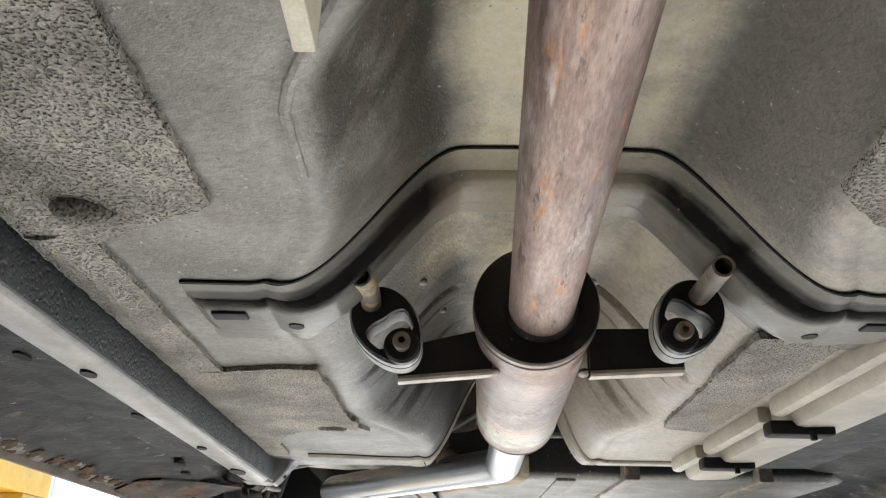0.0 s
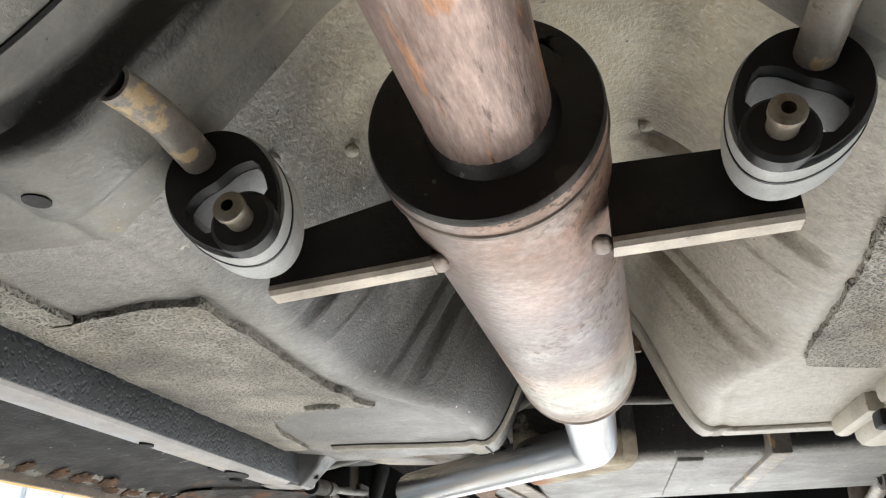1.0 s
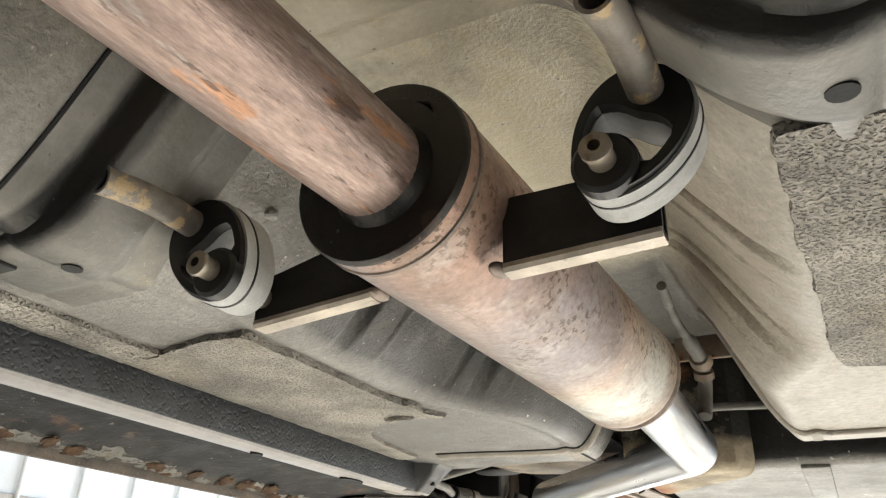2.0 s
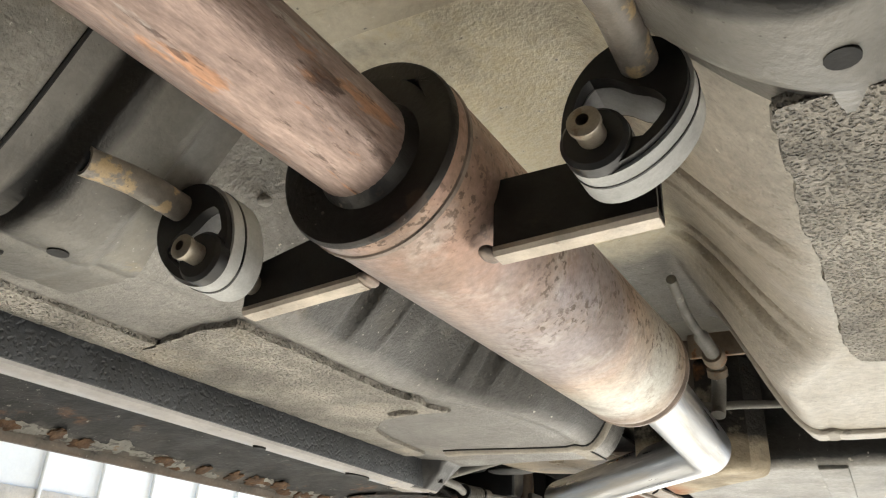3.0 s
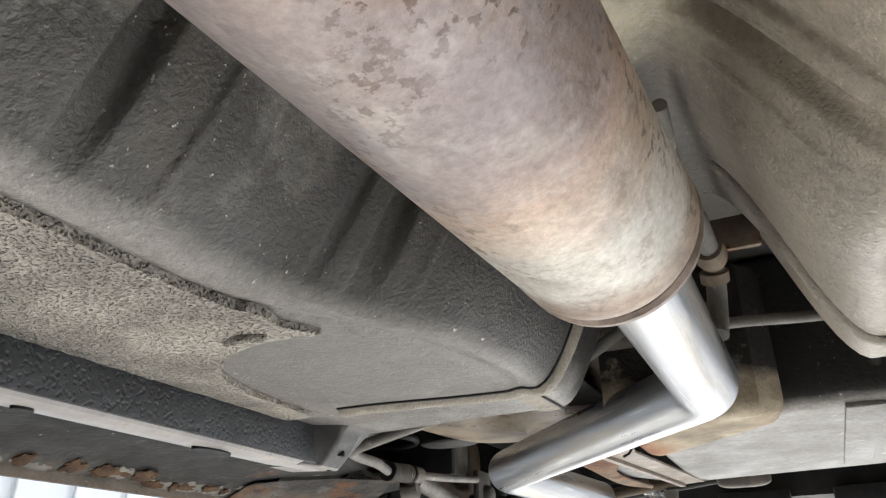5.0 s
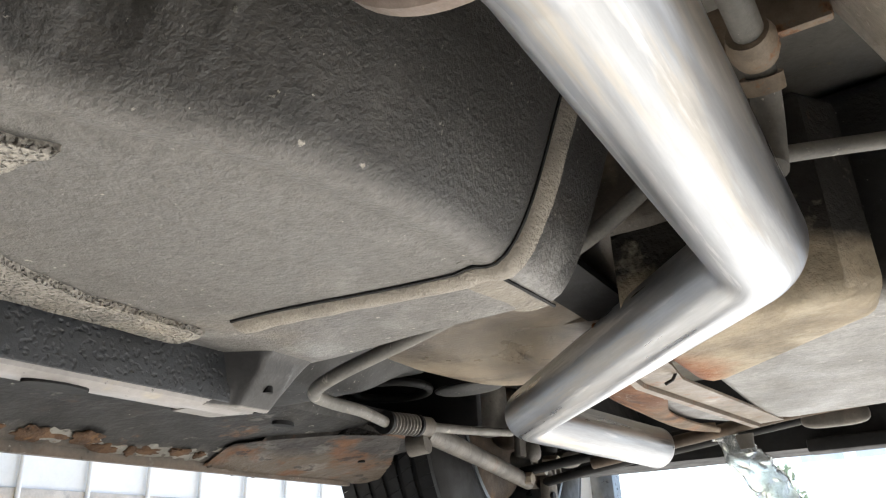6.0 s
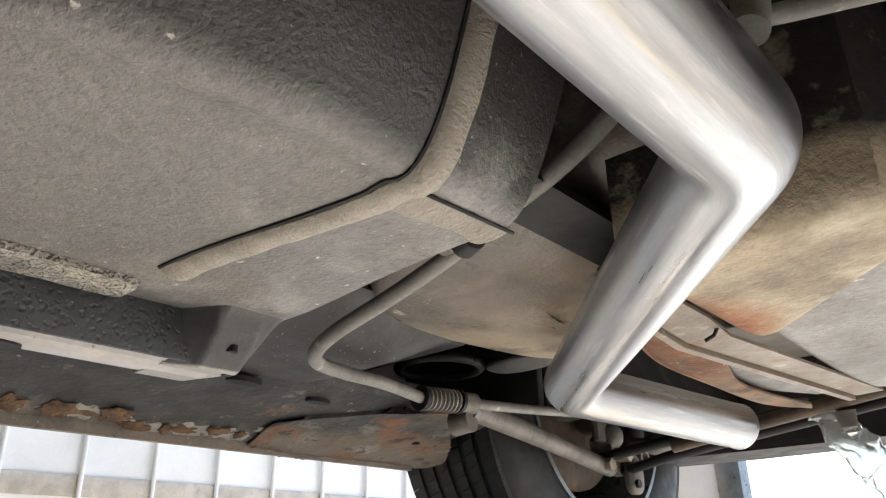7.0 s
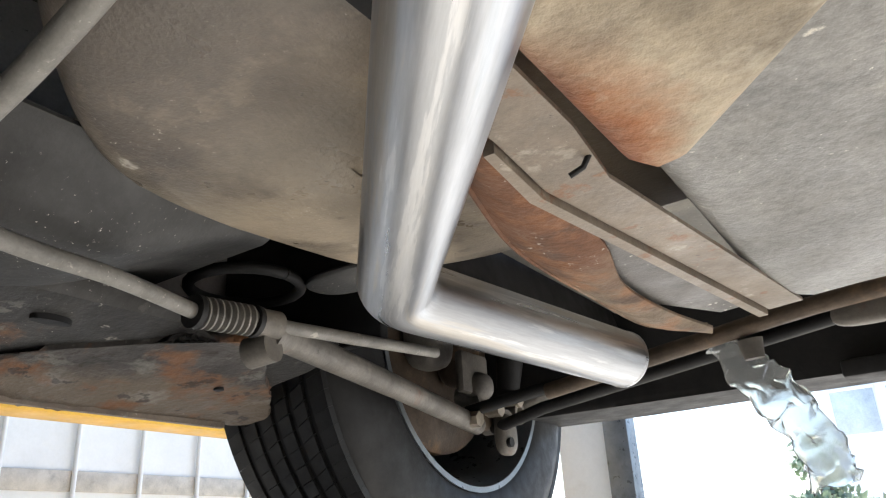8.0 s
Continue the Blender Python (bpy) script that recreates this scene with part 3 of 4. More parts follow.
for v in flange.verts:
    v.co.z += 0.02 * ease(-0.62, -0.42, v.co.x) - 0.012 * ease(-0.56, -0.64, v.co.x)
    on_sill = float(np.interp(v.co.x, (-0.645, -0.635, -0.62, -0.595, -0.54, -0.49, -0.46), (0.205, 0.216, 0.222, 0.234, 0.243, 0.249, 0.258)))
    v.co.z += (on_sill - 0.0035 - v.co.z + (0.008 if v.co.z > 0.237 else 0.0)) * (1 - ease(1.69, 1.80, v.co.y)) * ease(-0.44, -0.47, v.co.x)
flange_ob = part("jacking_flange", flange, flange_mat, car, "rusty flange at the rear of the sill")
for x, y in ((-0.57, 1.737), (-0.545, 1.774)):
    part("flange_hole", tube([(x, y, 0.2275 - 0.08 * (y - 1.737)), (x, y, 0.24)], 0.0055, 12), black_mat, flange_ob)
# rear outer floor with the wheel arch cut behind it
part("rear_outer_floor", sheet(-0.56, -0.30, 26, 1.19, 1.66, 30, lambda x, y: 0.256 + 0.05 * ease(1.5, 1.66, y) + 0.05 * ease(-0.36, -0.30, x)), arch_mat, car, "dark smooth rear floor")
part("wheel_arch", sheet(-0.66, -0.30, 20, 1.6, 2.75, 30, lambda x, y: 0.30 + 0.36 * math.sqrt(max(0, 1 - ((y - 2.25) / 0.66) ** 2)) * ease(-0.30, -0.40, x)), black_mat, car, "black wheel arch")
part("right_wheel_arch", sheet(0.47, 0.83, 20, 1.6, 2.75, 30, lambda x, y: 0.30 + 0.36 * math.sqrt(max(0, 1 - ((y - 2.25) / 0.66) ** 2)) * ease(0.47, 0.57, x)), black_mat, car, "black wheel arch")


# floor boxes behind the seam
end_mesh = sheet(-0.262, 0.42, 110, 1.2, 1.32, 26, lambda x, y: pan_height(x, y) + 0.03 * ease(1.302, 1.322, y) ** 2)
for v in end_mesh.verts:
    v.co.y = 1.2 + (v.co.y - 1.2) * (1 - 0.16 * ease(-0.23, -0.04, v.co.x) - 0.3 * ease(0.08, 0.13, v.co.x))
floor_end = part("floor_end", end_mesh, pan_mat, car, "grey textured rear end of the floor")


def bead(name, points, width, height, mat, parent, label=""):
    """A flattened ridge of brushed-on sealer along points."""
    bm = tube(points, 1.0, 12)
    ring = 12
    pts = [Vector(p) for p in points]
    for i, p in enumerate(pts):
        t = (pts[min(i + 1, len(pts) - 1)] - pts[max(i - 1, 0)]).normalized()
        side = t.cross(Vector((0, 0, 1))).normalized()
        for k, v in enumerate(list(bm.verts)[i * ring:(i + 1) * ring]):
            d = v.co - p
            a = math.atan2(d.dot(side.cross(t)), d.dot(side))
            wob = 1 + 0.15 * noise.noise(p * 60)
            v.co = p + side * math.cos(a) * width * wob + side.cross(t) * math.sin(a) * height * wob
    return part(name, bm, mat, parent, label)


SEAM_L = [(-0.20 + 0.26 * i / 40, 1.2005 + 0.02 * ease(0.0, 0.7, i / 40) - 0.012 * ease(0.75, 1.0, i / 40)) for i in range(41)]
bead("seam_bead", [(x, y, pan_height(x, y) - 0.0005) for x, y in SEAM_L], 0.0095, 0.005, seal_mat, floor_end, "brushed seam sealer")
strap_pts = [(-0.040 + 0.004 * i / 12, 1.226 + 0.07 * i / 12) for i in range(13)]
bead("seam_bead", [(x, y, pan_height(x, y) + 0.0005) for x, y in strap_pts], 0.013, 0.003, seal_mat, floor_end, "brushed seam sealer")
part("lap_edge", tube([(x + 0.014, y, pan_height(x + 0.014, y) - 0.0008) for x, y in strap_pts], 0.0011, 6), black_mat, floor_end, "dark open edge of the panel lap")
part("lap_edge", tube([(x, y - 0.0105, pan_height(x, y - 0.0105) - 0.0005) for x, y in SEAM_L], 0.0013, 6), black_mat, floor_end, "dark open edge of the panel lap")
SEAM_R = [(0.40 - 0.25 * i / 40, 1.206 - 0.07 * ease(0.62, 1.0, i / 40)) for i in range(41)]
bead("seam_bead", [(x, y, pan_height(x, y) - 0.0005) for x, y in SEAM_R], 0.0055, 0.004, seal_mat, floor_end, "brushed seam sealer")
bead("seam_bead", spline([(0.24, 1.2, FLOOR + 0.001), (0.2425, 1.23, FLOOR + 0.003), (0.243, 1.26, FLOOR + 0.004)], 6), 0.01, 0.003, seal_mat, floor_end)


# sprayed tar mats on the floor
def mat_pad(outline, label, z=FLOOR):
    """A mat of tar with a ragged rim and a pitted face."""
    pts = []
    n = len(outline)
    for i in range(n):
        a, b = Vector((*outline[i], 0)), Vector((*outline[(i + 1) % n], 0))
        k = max(2, int((b - a).length / 0.006))
        for j in range(k):
            q = a.lerp(b, j / k)
            q += Vector((noise.noise(q * 90), noise.noise(q * 90 + Vector((7, 3, 0))), 0)) * 0.0035
            pts.append((q.x, q.y))
    bm = prism(pts, z - 0.0045, z + 0.002, 0.0012, 1)
    return part("tar_mat", bm, mat_mat, car, label)


mat_pad([(-0.258, -0.5), (-0.131, -0.5), (-0.131, 0.28), (-0.13, 0.388), (-0.17, 0.41), (-0.215, 0.44), (-0.214, 0.60), (-0.212, 0.733), (-0.258, 0.735)], "pitted brown-grey tar mat on the floor pan")
mat_pad([(-0.258, 0.735), (-0.212, 0.73), (-0.15, 0.715), (-0.119, 0.718), (-0.114, 0.80), (-0.112, 0.9), (-0.108, 0.94), (-0.10, 0.95), (-0.104, 0.975), (-0.09, 1.0), (-0.13, 0.995), (-0.18, 1.01), (-0.212, 1.05), (-0.225, 1.1), (-0.228, 1.195), (-0.258, 1.195)], "pitted brown-grey tar mat with a hooked tip")
mat_pad([(0.258, 0.60), (0.258, 0.63), (0.26, 0.70), (0.266, 0.80), (0.268, 0.9), (0.275, 0.95), (0.335, 0.97), (0.335, 0.60)], "pitted grey tar mat on the floor pan")
mat_pad([(0.207, 0.0), (0.207, 0.30), (0.21, 0.36), (0.25, 0.40), (0.335, 0.40), (0.335, 0.0)], "pitted grey tar mat on the floor pan")
part("tar_lump", tube(spline([(-0.22, 0.39, FLOOR - 0.004), (-0.205, 0.388, FLOOR - 0.008), (-0.188, 0.40, FLOOR - 0.004)], 8), [0.003 + 0.006 * math.sin(math.pi * i / 16) for i in range(17)], 10), mat_mat, car)
bead("tar_crease", spline([(-0.152, 0.985, FLOOR - 0.004), (-0.135, 0.978, FLOOR - 0.006), (-0.12, 0.985, FLOOR - 0.004)], 6), 0.003, 0.004, mat_mat, car)

for side in (-1, 1):
    pts = [(MID + side * (half_width(y) + 0.002), y) for y in (0.12 + 0.02 * i for i in range(13))]
    part("pressed_ridge", tube([(x, y, FLOOR + 0.0015) for x, y in pts], 0.0035, 8), pan_mat, car)
bead("mat_edge", spline([(-0.245, 0.43, FLOOR - 0.003), (-0.235, 0.55, FLOOR - 0.004), (-0.24, 0.66, FLOOR - 0.003), (-0.236, 0.73, FLOOR - 0.003)], 10), 0.012, 0.004, mat_mat, car)
# hat-section crossmember over the tunnel
def crossmember():
    """A pressed hat section that follows the floor and the tunnel: flange, steep front wall, ridge, sloping back, flange."""
    bm = bmesh.new()
    rows = []
    for i in range(201):
        x = -0.185 + 0.545 * i / 200
        u = abs(x - MID)
        z = pan_height(x, 0.565) - 0.002
        rise = (pan_height(x + 0.004, 0.565) - pan_height(x - 0.004, 0.565)) / 0.008
        side = Vector((rise, 0, -1)).normalized()
        top = 1 - ease(0.06, 0.12, u)
        foot = ease(0.165, 0.215, u)
        y0 = 0.512 - 0.006 * top + 0.004 * foot
        depth = 0.0165 - 0.003 * top - 0.008 * foot
        depth *= 0.15 + 0.85 * ease(-0.002, 0.012, min(x + 0.185, 0.36 - x))
        wide = 0.040 + 0.012 * foot - 0.006 * top
        prof = [(y0 - 0.008, -0.002), (y0 - 0.0075, 0.0012), (y0 + 0.008, 0.0016), (y0 + 0.013, 0.003), (y0 + 0.0165, depth * 0.35), (y0 + 0.019, depth * 0.8),
                (y0 + 0.023, depth * 0.97), (y0 + 0.030, depth), (y0 + 0.018 + wide, depth * 0.98), (y0 + 0.025 + wide, depth * 0.85), (y0 + 0.031 + wide, depth * 0.35),
                (y0 + 0.036 + wide, 0.0028), (y0 + 0.058 + wide, 0.002), (y0 + 0.0585 + wide, -0.002)]
        rows.append([bm.verts.new(Vector((x, y, z)) + side * d) for y, d in prof] + [bm.verts.new((x, y, z + 0.007)) for y in (prof[-1][0], prof[0][0])])
    n = len(rows[0])
    for a, c in zip(rows, rows[1:]):
        for k in range(n):
            bm.faces.new((a[k], a[(k + 1) % n], c[(k + 1) % n], c[k]))
    bm.faces.new(rows[0])
    bm.faces.new(rows[-1])
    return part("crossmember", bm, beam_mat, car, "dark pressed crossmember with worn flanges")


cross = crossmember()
part("lap_edge", tube([(x, 0.5035 - 0.006 * (1 - ease(0.06, 0.12, abs(x - MID))) + 0.004 * ease(0.165, 0.215, abs(x - MID)), pan_height(x, 0.508) - 0.0015) for x in (-0.185 + 0.545 * i / 90 for i in range(91))], 0.0014, 6), black_mat, cross, "dark open edge of the flange")
for x, y, z in ((-0.111, 0.566, 0.2157), (0.283, 0.567, 0.2157)):
    part("locating_hole", tube([(x, y, z - 0.001), (x, y, z + 0.006)], 0.006, 14), black_mat, cross)
for x in (-0.158, 0.328):
    part("slot", box(x - 0.013, x + 0.013, 0.542, 0.556, 0.2156, 0.226, 0.001), black_mat, cross)
part("rivet_hole", tube([(0.141, 0.548, 0.332), (0.141, 0.548, 0.345)], 0.004, 12), black_mat, cross)
tab = part("floor_tab", box(-0.0435, -0.0365, -0.1, 0.186, 0.168, 0.228, 0.001), tab_mat, car, "pale cut edge of a bracket tab")

# raised rear floor, dark above the tank
part("rear_floor", sheet(-0.33, 0.75, 30, 1.18, 2.7, 40, lambda x, y: 0.40), beam_mat, car, "dark rear floor above the tank")


bulge = superbox((-0.11, 1.60, 0.36), (0.24, 0.235, 0.078), 0.38, 120, 60)
for v in bulge.verts:
    if v.co.x < -0.11:
        v.co.x = -0.11 + (v.co.x + 0.11) * (0.58 + 0.42 * ease(1.36, 1.53, v.co.y))
    if v.co.z < 0.36:
        v.co.z += 0.012 * math.exp(-((v.co.x + 0.16) ** 2 + (v.co.y - 1.54) ** 2) / 0.003) + 0.01 * ease(1.6, 1.8, v.co.y)
for v in bulge.verts:
    v.co.z += 0.004 * noise.noise(v.co * 14) + 0.007 * math.exp(-((v.co.x + 0.085) / 0.014) ** 2) * (1 - ease(1.52, 1.62, v.co.y))
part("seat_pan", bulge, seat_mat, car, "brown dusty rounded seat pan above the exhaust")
part("pan_strap", extrude_profile([(-0.075, 0.277), (-0.025, 0.275)], 1.33, 1.5, 0.006), black_mat, car, "dark flat strap under the seat pan")
for sx0, sx1 in ((-0.66, -0.40), (0.57, 0.83)):
    part("arch_liner", box(sx0, sx1, 1.87, 1.885, 0.27, 0.62, 0.004), black_mat, car, "black front wall of the wheel arch")
part("arch_flange", superbox((-0.36, 1.775, 0.305), (0.05, 0.03, 0.006), 0.8, 32, 12), arch_mat, car, "grey flange of the wheel arch")
part("spring_seat", tube([(-0.46 + 0.055 * math.cos(q), 1.73 + 0.055 * math.sin(q), 0.31) for q in (2 * math.pi * k / 24 for k in range(25))], 0.006, 10), black_mat, car, "round dark spring seat")
# rear bumper cover, seen from below
bump_pts = [(-0.75, 2.36), (-0.35, 2.40), (0.0, 2.42), (0.5, 2.40), (0.92, 2.36), (0.92, 2.5), (0.5, 2.54), (-0.35, 2.54), (-0.75, 2.5)]
bumper = part("rear_bumper", prism(bump_pts, 0.25, 0.62, 0.012), black_mat, car, "black plastic rear bumper lower edge")
for x0, x1, dz in ((-0.02, 0.12, 0.012), (0.2, 0.42, 0.02), (0.5, 0.72, 0.01)):
    part("bumper_lip", box(x0, x1, 2.38, 2.44, 0.25 - dz, 0.262, 0.004), black_mat, bumper)
shell = part("body_shell", box(-0.72, 0.89, -2.6, 2.52, 0.72, 1.1, 0.05), rail_mat, car, "grey car body above the floor")
for sx in (-0.70, 0.845):
    part("side_panel", box(sx, sx + 0.03, -2.6, 1.9, 0.3, 0.74, 0.005), rail_mat, car, "grey door skin above the sill")
    part("rear_quarter", box(sx, sx + 0.03, 2.6, 2.64, 0.3, 0.74, 0.005), rail_mat, car, "grey quarter panel")
part("front_floor", sheet(-0.66, 0.83, 20, -2.6, -0.88, 20, lambda x, y: 0.25), beam_mat, car, "dark front floor")
plate_pts = [(-0.05, 0.655), (-0.02, 0.70)]
for x, y in plate_pts + [(0.0, 0.86), (0.16, 0.75), (0.3, 0.7)]:
    zz = pan_height(x, y)
    part("floor_plug", superbox((x, y, zz), (0.0055, 0.0055, 0.0035), 0.9, 14, 8), pan_mat, car)

# ---- exhaust ----
exhaust = thing("exhaust_system", "steel exhaust with heat-tinted front pipe, round muffler and bright tailpipe", "exhaust")
AX = lambda y: (MID - 0.01 + 0.0605 * (y - 0.5), y, 0.2415)
front_pipe = part("front_pipe", tube([AX(-1.3 + 0.1 * i) for i in range(20)], 0.0264, 40), pipe_mat, exhaust, "heat-tinted pipe with orange rust streaks")
muf_axis = Vector((0.052, 1.0, -0.0013)).normalized()
M0 = Vector((0.0767, 0.588, 0.2459))
M1 = M0 + muf_axis * 0.396
prof = [(0.0, 0.0490), (0.002, 0.0505), (0.006, 0.0511), (0.011, 0.0511), (0.0185, 0.0506), (0.0255, 0.0506)] + [(0.03 + 0.328 * i / 12, 0.0506) for i in range(13)] + \
       [(0.370, 0.0503), (0.378, 0.0512), (0.386, 0.0512), (0.390, 0.0495), (0.3965, 0.047)]
muffler = part("muffler", tube([M0 + muf_axis * a for a, r in prof], [r for a, r in prof], 64), muffler_mat, exhaust, "round muffler can, blotched brown and grey")
cap = [(-0.0012, 0.018), (-0.0015, 0.030), (-0.002, 0.040), (-0.002, 0.0478), (-0.001, 0.0502), (0.001, 0.0512), (0.003, 0.0514), (0.0042, 0.0506)]
part("front_cap", tube([M0 + muf_axis * a for a, r in cap], [r for a, r in cap], 64), cap_mat, muffler, "dark flat front cap")
part("crimp_ring", tube([M0 + muf_axis * a for a in (0.0115, 0.013, 0.0155, 0.017)], [0.0503, 0.0519, 0.0519, 0.0503], 64), weld_mat, muffler, "brownish crimped edge of the cap")
part("weld_bead", tube([AX(y) for y in (0.578, 0.581, 0.584, 0.588)], [0.0262, 0.0272, 0.0285, 0.0305], 48), cap_mat, muffler)
part("rear_rim", tube([M0 + muf_axis * a for a in (0.3915, 0.3945, 0.399, 0.401)], [0.0495, 0.0515, 0.051, 0.047], 64), weld_mat, muffler, "rolled rear rim")
tail_path = bent([M1 - muf_axis * 0.02, (0.1000, 1.0304, 0.2470), (0.1042, 1.2956, 0.2330), (-0.2247, 1.6663, 0.2342), (-0.1700, 1.975, 0.2235)], 0.05, 16)
tail = part("tailpipe", tube(tail_path, 0.0282, 48, hollow=0.0016), steel_mat, exhaust, "bright steel tailpipe with two sharp bends")

part("pipe_end", tube([Vector((-0.1700, 1.975, 0.2235)) + Vector((-0.0547, -0.3087, 0.0107)).normalized() * d for d in (0.004, 0.0025, 0.0, -0.001)], [0.0282, 0.0289, 0.0289, 0.0282], 48, hollow=0.0025), steel_mat, tail, "polished end of the tailpipe")


def arm(x_end, z_end, x_in, z_in, tall_end, tall_in, y0, y1, skin=0.003):
    """A folded U channel, open at the top, whose floor slants from its free end to the muffler."""
    bm = bmesh.new()
    ends = []
    for x, z0, z1 in ((x_end, z_end, z_end + tall_end), (x_in, z_in, z_in + tall_in)):
        sec = [(y0, z1), (y0, z0 + 0.002), (y0 + 0.002, z0), (y1 - 0.002, z0), (y1, z0 + 0.002), (y1, z1), (y1 - skin, z1), (y1 - skin, z0 + skin), (y0 + skin, z0 + skin), (y0 + skin, z1)]
        ends.append([bm.verts.new((x, y, z)) for y, z in sec])
    n = len(ends[0])
    for k in range(n):
        bm.faces.new((ends[0][k], ends[0][(k + 1) % n], ends[1][(k + 1) % n], ends[1][k]))
    for e in ends:
        bm.faces.new(e)
    return bm


for x_end, z_end, x_in, z_in, tall_end, tall_in, y0, y1 in ((-0.036, 0.1945, 0.044, 0.2025, 0.028, 0.040, 0.638, 0.651), (0.2055, 0.2055, 0.126, 0.2005, 0.037, 0.040, 0.632, 0.645)):
    own = part("hanger_arm", arm(x_end, z_end, x_in, z_in, tall_end, tall_in, y0, y1), bracket_mat, exhaust, "dark folded steel arm with pale lower lip")
    # The arm's lower edge is set much paler than its front.
    part("pale_lip", arm(x_end, z_end - 0.0015, x_in, z_in - 0.0015, 0.0045, 0.0045, y0 - 0.0006, y1 + 0.0006, 0.004), lip_mat, own, "pale lower edge")
for x, y, z in ((0.0455, 0.6445, 0.2045), (0.1215, 0.6385, 0.2035)):
    part("weld_bead", superbox((x, y, z), (0.005, 0.0085, 0.0032), 0.9, 18, 10), weld_mat, muffler)


# ---- rubber hangers on their pins ----
def oval(cx, cz, ux, uz, long, wide, n=48, waist=0.0):
    pts = []
    for k in range(n):
        a = 2 * math.pi * k / n
        l, w = math.cos(a) * long, math.sin(a) * wide * (1 - waist * math.cos(a))
        pts.append((cx + ux * l - uz * w, cz + uz * l + ux * w))
    return pts


def ring_plate(outer_pts, holes, y0, y1):
    """A thick oval plate in the x-z plane; holes are ovals with the same number of points each, cut one after another."""
    bm = bmesh.new()
    loops = [outer_pts] + holes
    rims = []
    for y in (y0, y1):
        edges = []
        for lp in loops:
            vs = [bm.verts.new((x, y, z)) for x, z in lp]
            rims.append(vs)
            edges += [bm.edges.new((vs[i], vs[(i + 1) % len(vs)])) for i in range(len(vs))]
        bmesh.ops.triangle_fill(bm, use_beauty=True, use_dissolve=False, edges=edges)
    half = len(loops)
    for i in range(half):
        a, c = rims[i], rims[i + half]
        for k in range(len(a)):
            bm.faces.new((a[k], a[(k + 1) % len(a)], c[(k + 1) % len(a)], c[k]))
    return bm


def hanger(pin, top, y0, y1, label):
    px, pz = pin
    tx, tz = top
    d = Vector((tx - px, tz - pz))
    u = d.normalized()
    c = (px + d.x * 0.5, pz + d.y * 0.5)
    h = thing("exhaust_hanger", label, "rubber hanger", "rubber hangers beside the muffler")
    half = d.length / 2 + 0.0125
    body = oval(*c, *u, half, 0.0245, waist=-0.12)
    base = math.atan2(u.y, u.x)
    p0 = Vector((px, pz))
    outer_edge, inner_edge = [], []
    for k in range(25):
        q = math.radians(-84 + 168 * k / 24)
        r = 0.0325 - 0.0035 * math.exp(-(q / 0.3) ** 2)
        while r > 0.005:
            l = (r * math.cos(q) - d.length / 2) / half
            if r * abs(math.sin(q)) < 0.0245 * math.sqrt(max(0, 1 - l * l)) * (1 + 0.12 * l) - 0.0045:
                break
            r -= 0.0003
        if r > 0.0175:
            way = Vector((math.cos(base + q), math.sin(base + q)))
            outer_edge.append(p0 + way * r)
            inner_edge.append(p0 + way * 0.0152)
    hole = outer_edge + inner_edge[::-1]
    holes = [[(q.x, q.y) for q in hole]]
    part("rubber_body", ring_plate(body, holes, y0, y1), rubber_mat, h)
    # Pale opening wall and outer band paint the rubber's sides as lit.
    mid_pt = p0 + u * 0.0225
    part("opening_wall", ring_plate(holes[0], [[(mid_pt.x + (x - mid_pt.x) * 0.97, mid_pt.y + (z - mid_pt.y) * 0.97) for x, z in holes[0]]], y0 + 0.007, y1 - 0.001), band_mat, h, "pale dusty wall of the opening, painted as lit")
    band = oval(*c, *u, half + 0.0018, 0.0262, waist=-0.12)
    inner = oval(*c, *u, half - 0.0005, 0.0242, waist=-0.12)
    part("lit_side_band", ring_plate(band, [inner], y0 + 0.004, y1 - 0.002), band_mat, h, "pale outer band for the lit side of the rubber")
    groove = oval(*c, *u, half + 0.0022, 0.0267, waist=-0.12)
    part("groove", ring_plate(groove, [inner], y0 + 0.0125, y0 + 0.0138), rubber_mat, h, "dark parting groove")
    part("boss", tube([(px, y0 + 0.004, pz), (px, y0 - 0.003, pz), (px, y0 - 0.005, pz)], [0.0148, 0.0148, 0.0128], 28), rubber_mat, h)
    return h


band_mat = material("dusty_lit_rubber_edge", (0.5, 0.505, 0.5), 0.55, vary=0.2, scale=30, bump=0.15)
hanger((-0.031, 0.211), (-0.057, 0.248), 0.598, 0.628, "black rubber exhaust hanger on a steel pin")
hanger((0.191, 0.222), (0.213, 0.257), 0.592, 0.622, "black rubber exhaust hanger on a steel pin")


def pin(name, x, z, y0, y1, r, parent):
    return part(name, tube([(x, y0, z), (x, y0 + 0.0012, z), (x, y0 + 0.004, z), (x, y0 + 0.006, z), (x, y1, z)], [r * 0.9, r * 1.15, r * 1.15, r, r], 24, hollow=r * 0.45), pin_mat, parent, "dull steel pin")


pin("pin", -0.031, 0.211, 0.580, 0.66, 0.0062, exhaust)
pin("pin", 0.191, 0.222, 0.574, 0.655, 0.0062, exhaust)
for x, z, y in ((-0.058, 0.248, 0.534), (0.211, 0.257, 0.524)):
    part("hanger_rod", tube(spline([(x - 0.003, y, z - 0.003), (x, y + 0.03, z), (x, 0.60, z)], 5), 0.0085, 20, hollow=0.002), rod_mat, car, "hollow steel rod with chipped paint")

# ---- fuel tank and rear parts ----
fuel_tank = thing("fuel_tank", "grey dusty fuel tank with straps and a beige rusty front", "fuel tank")
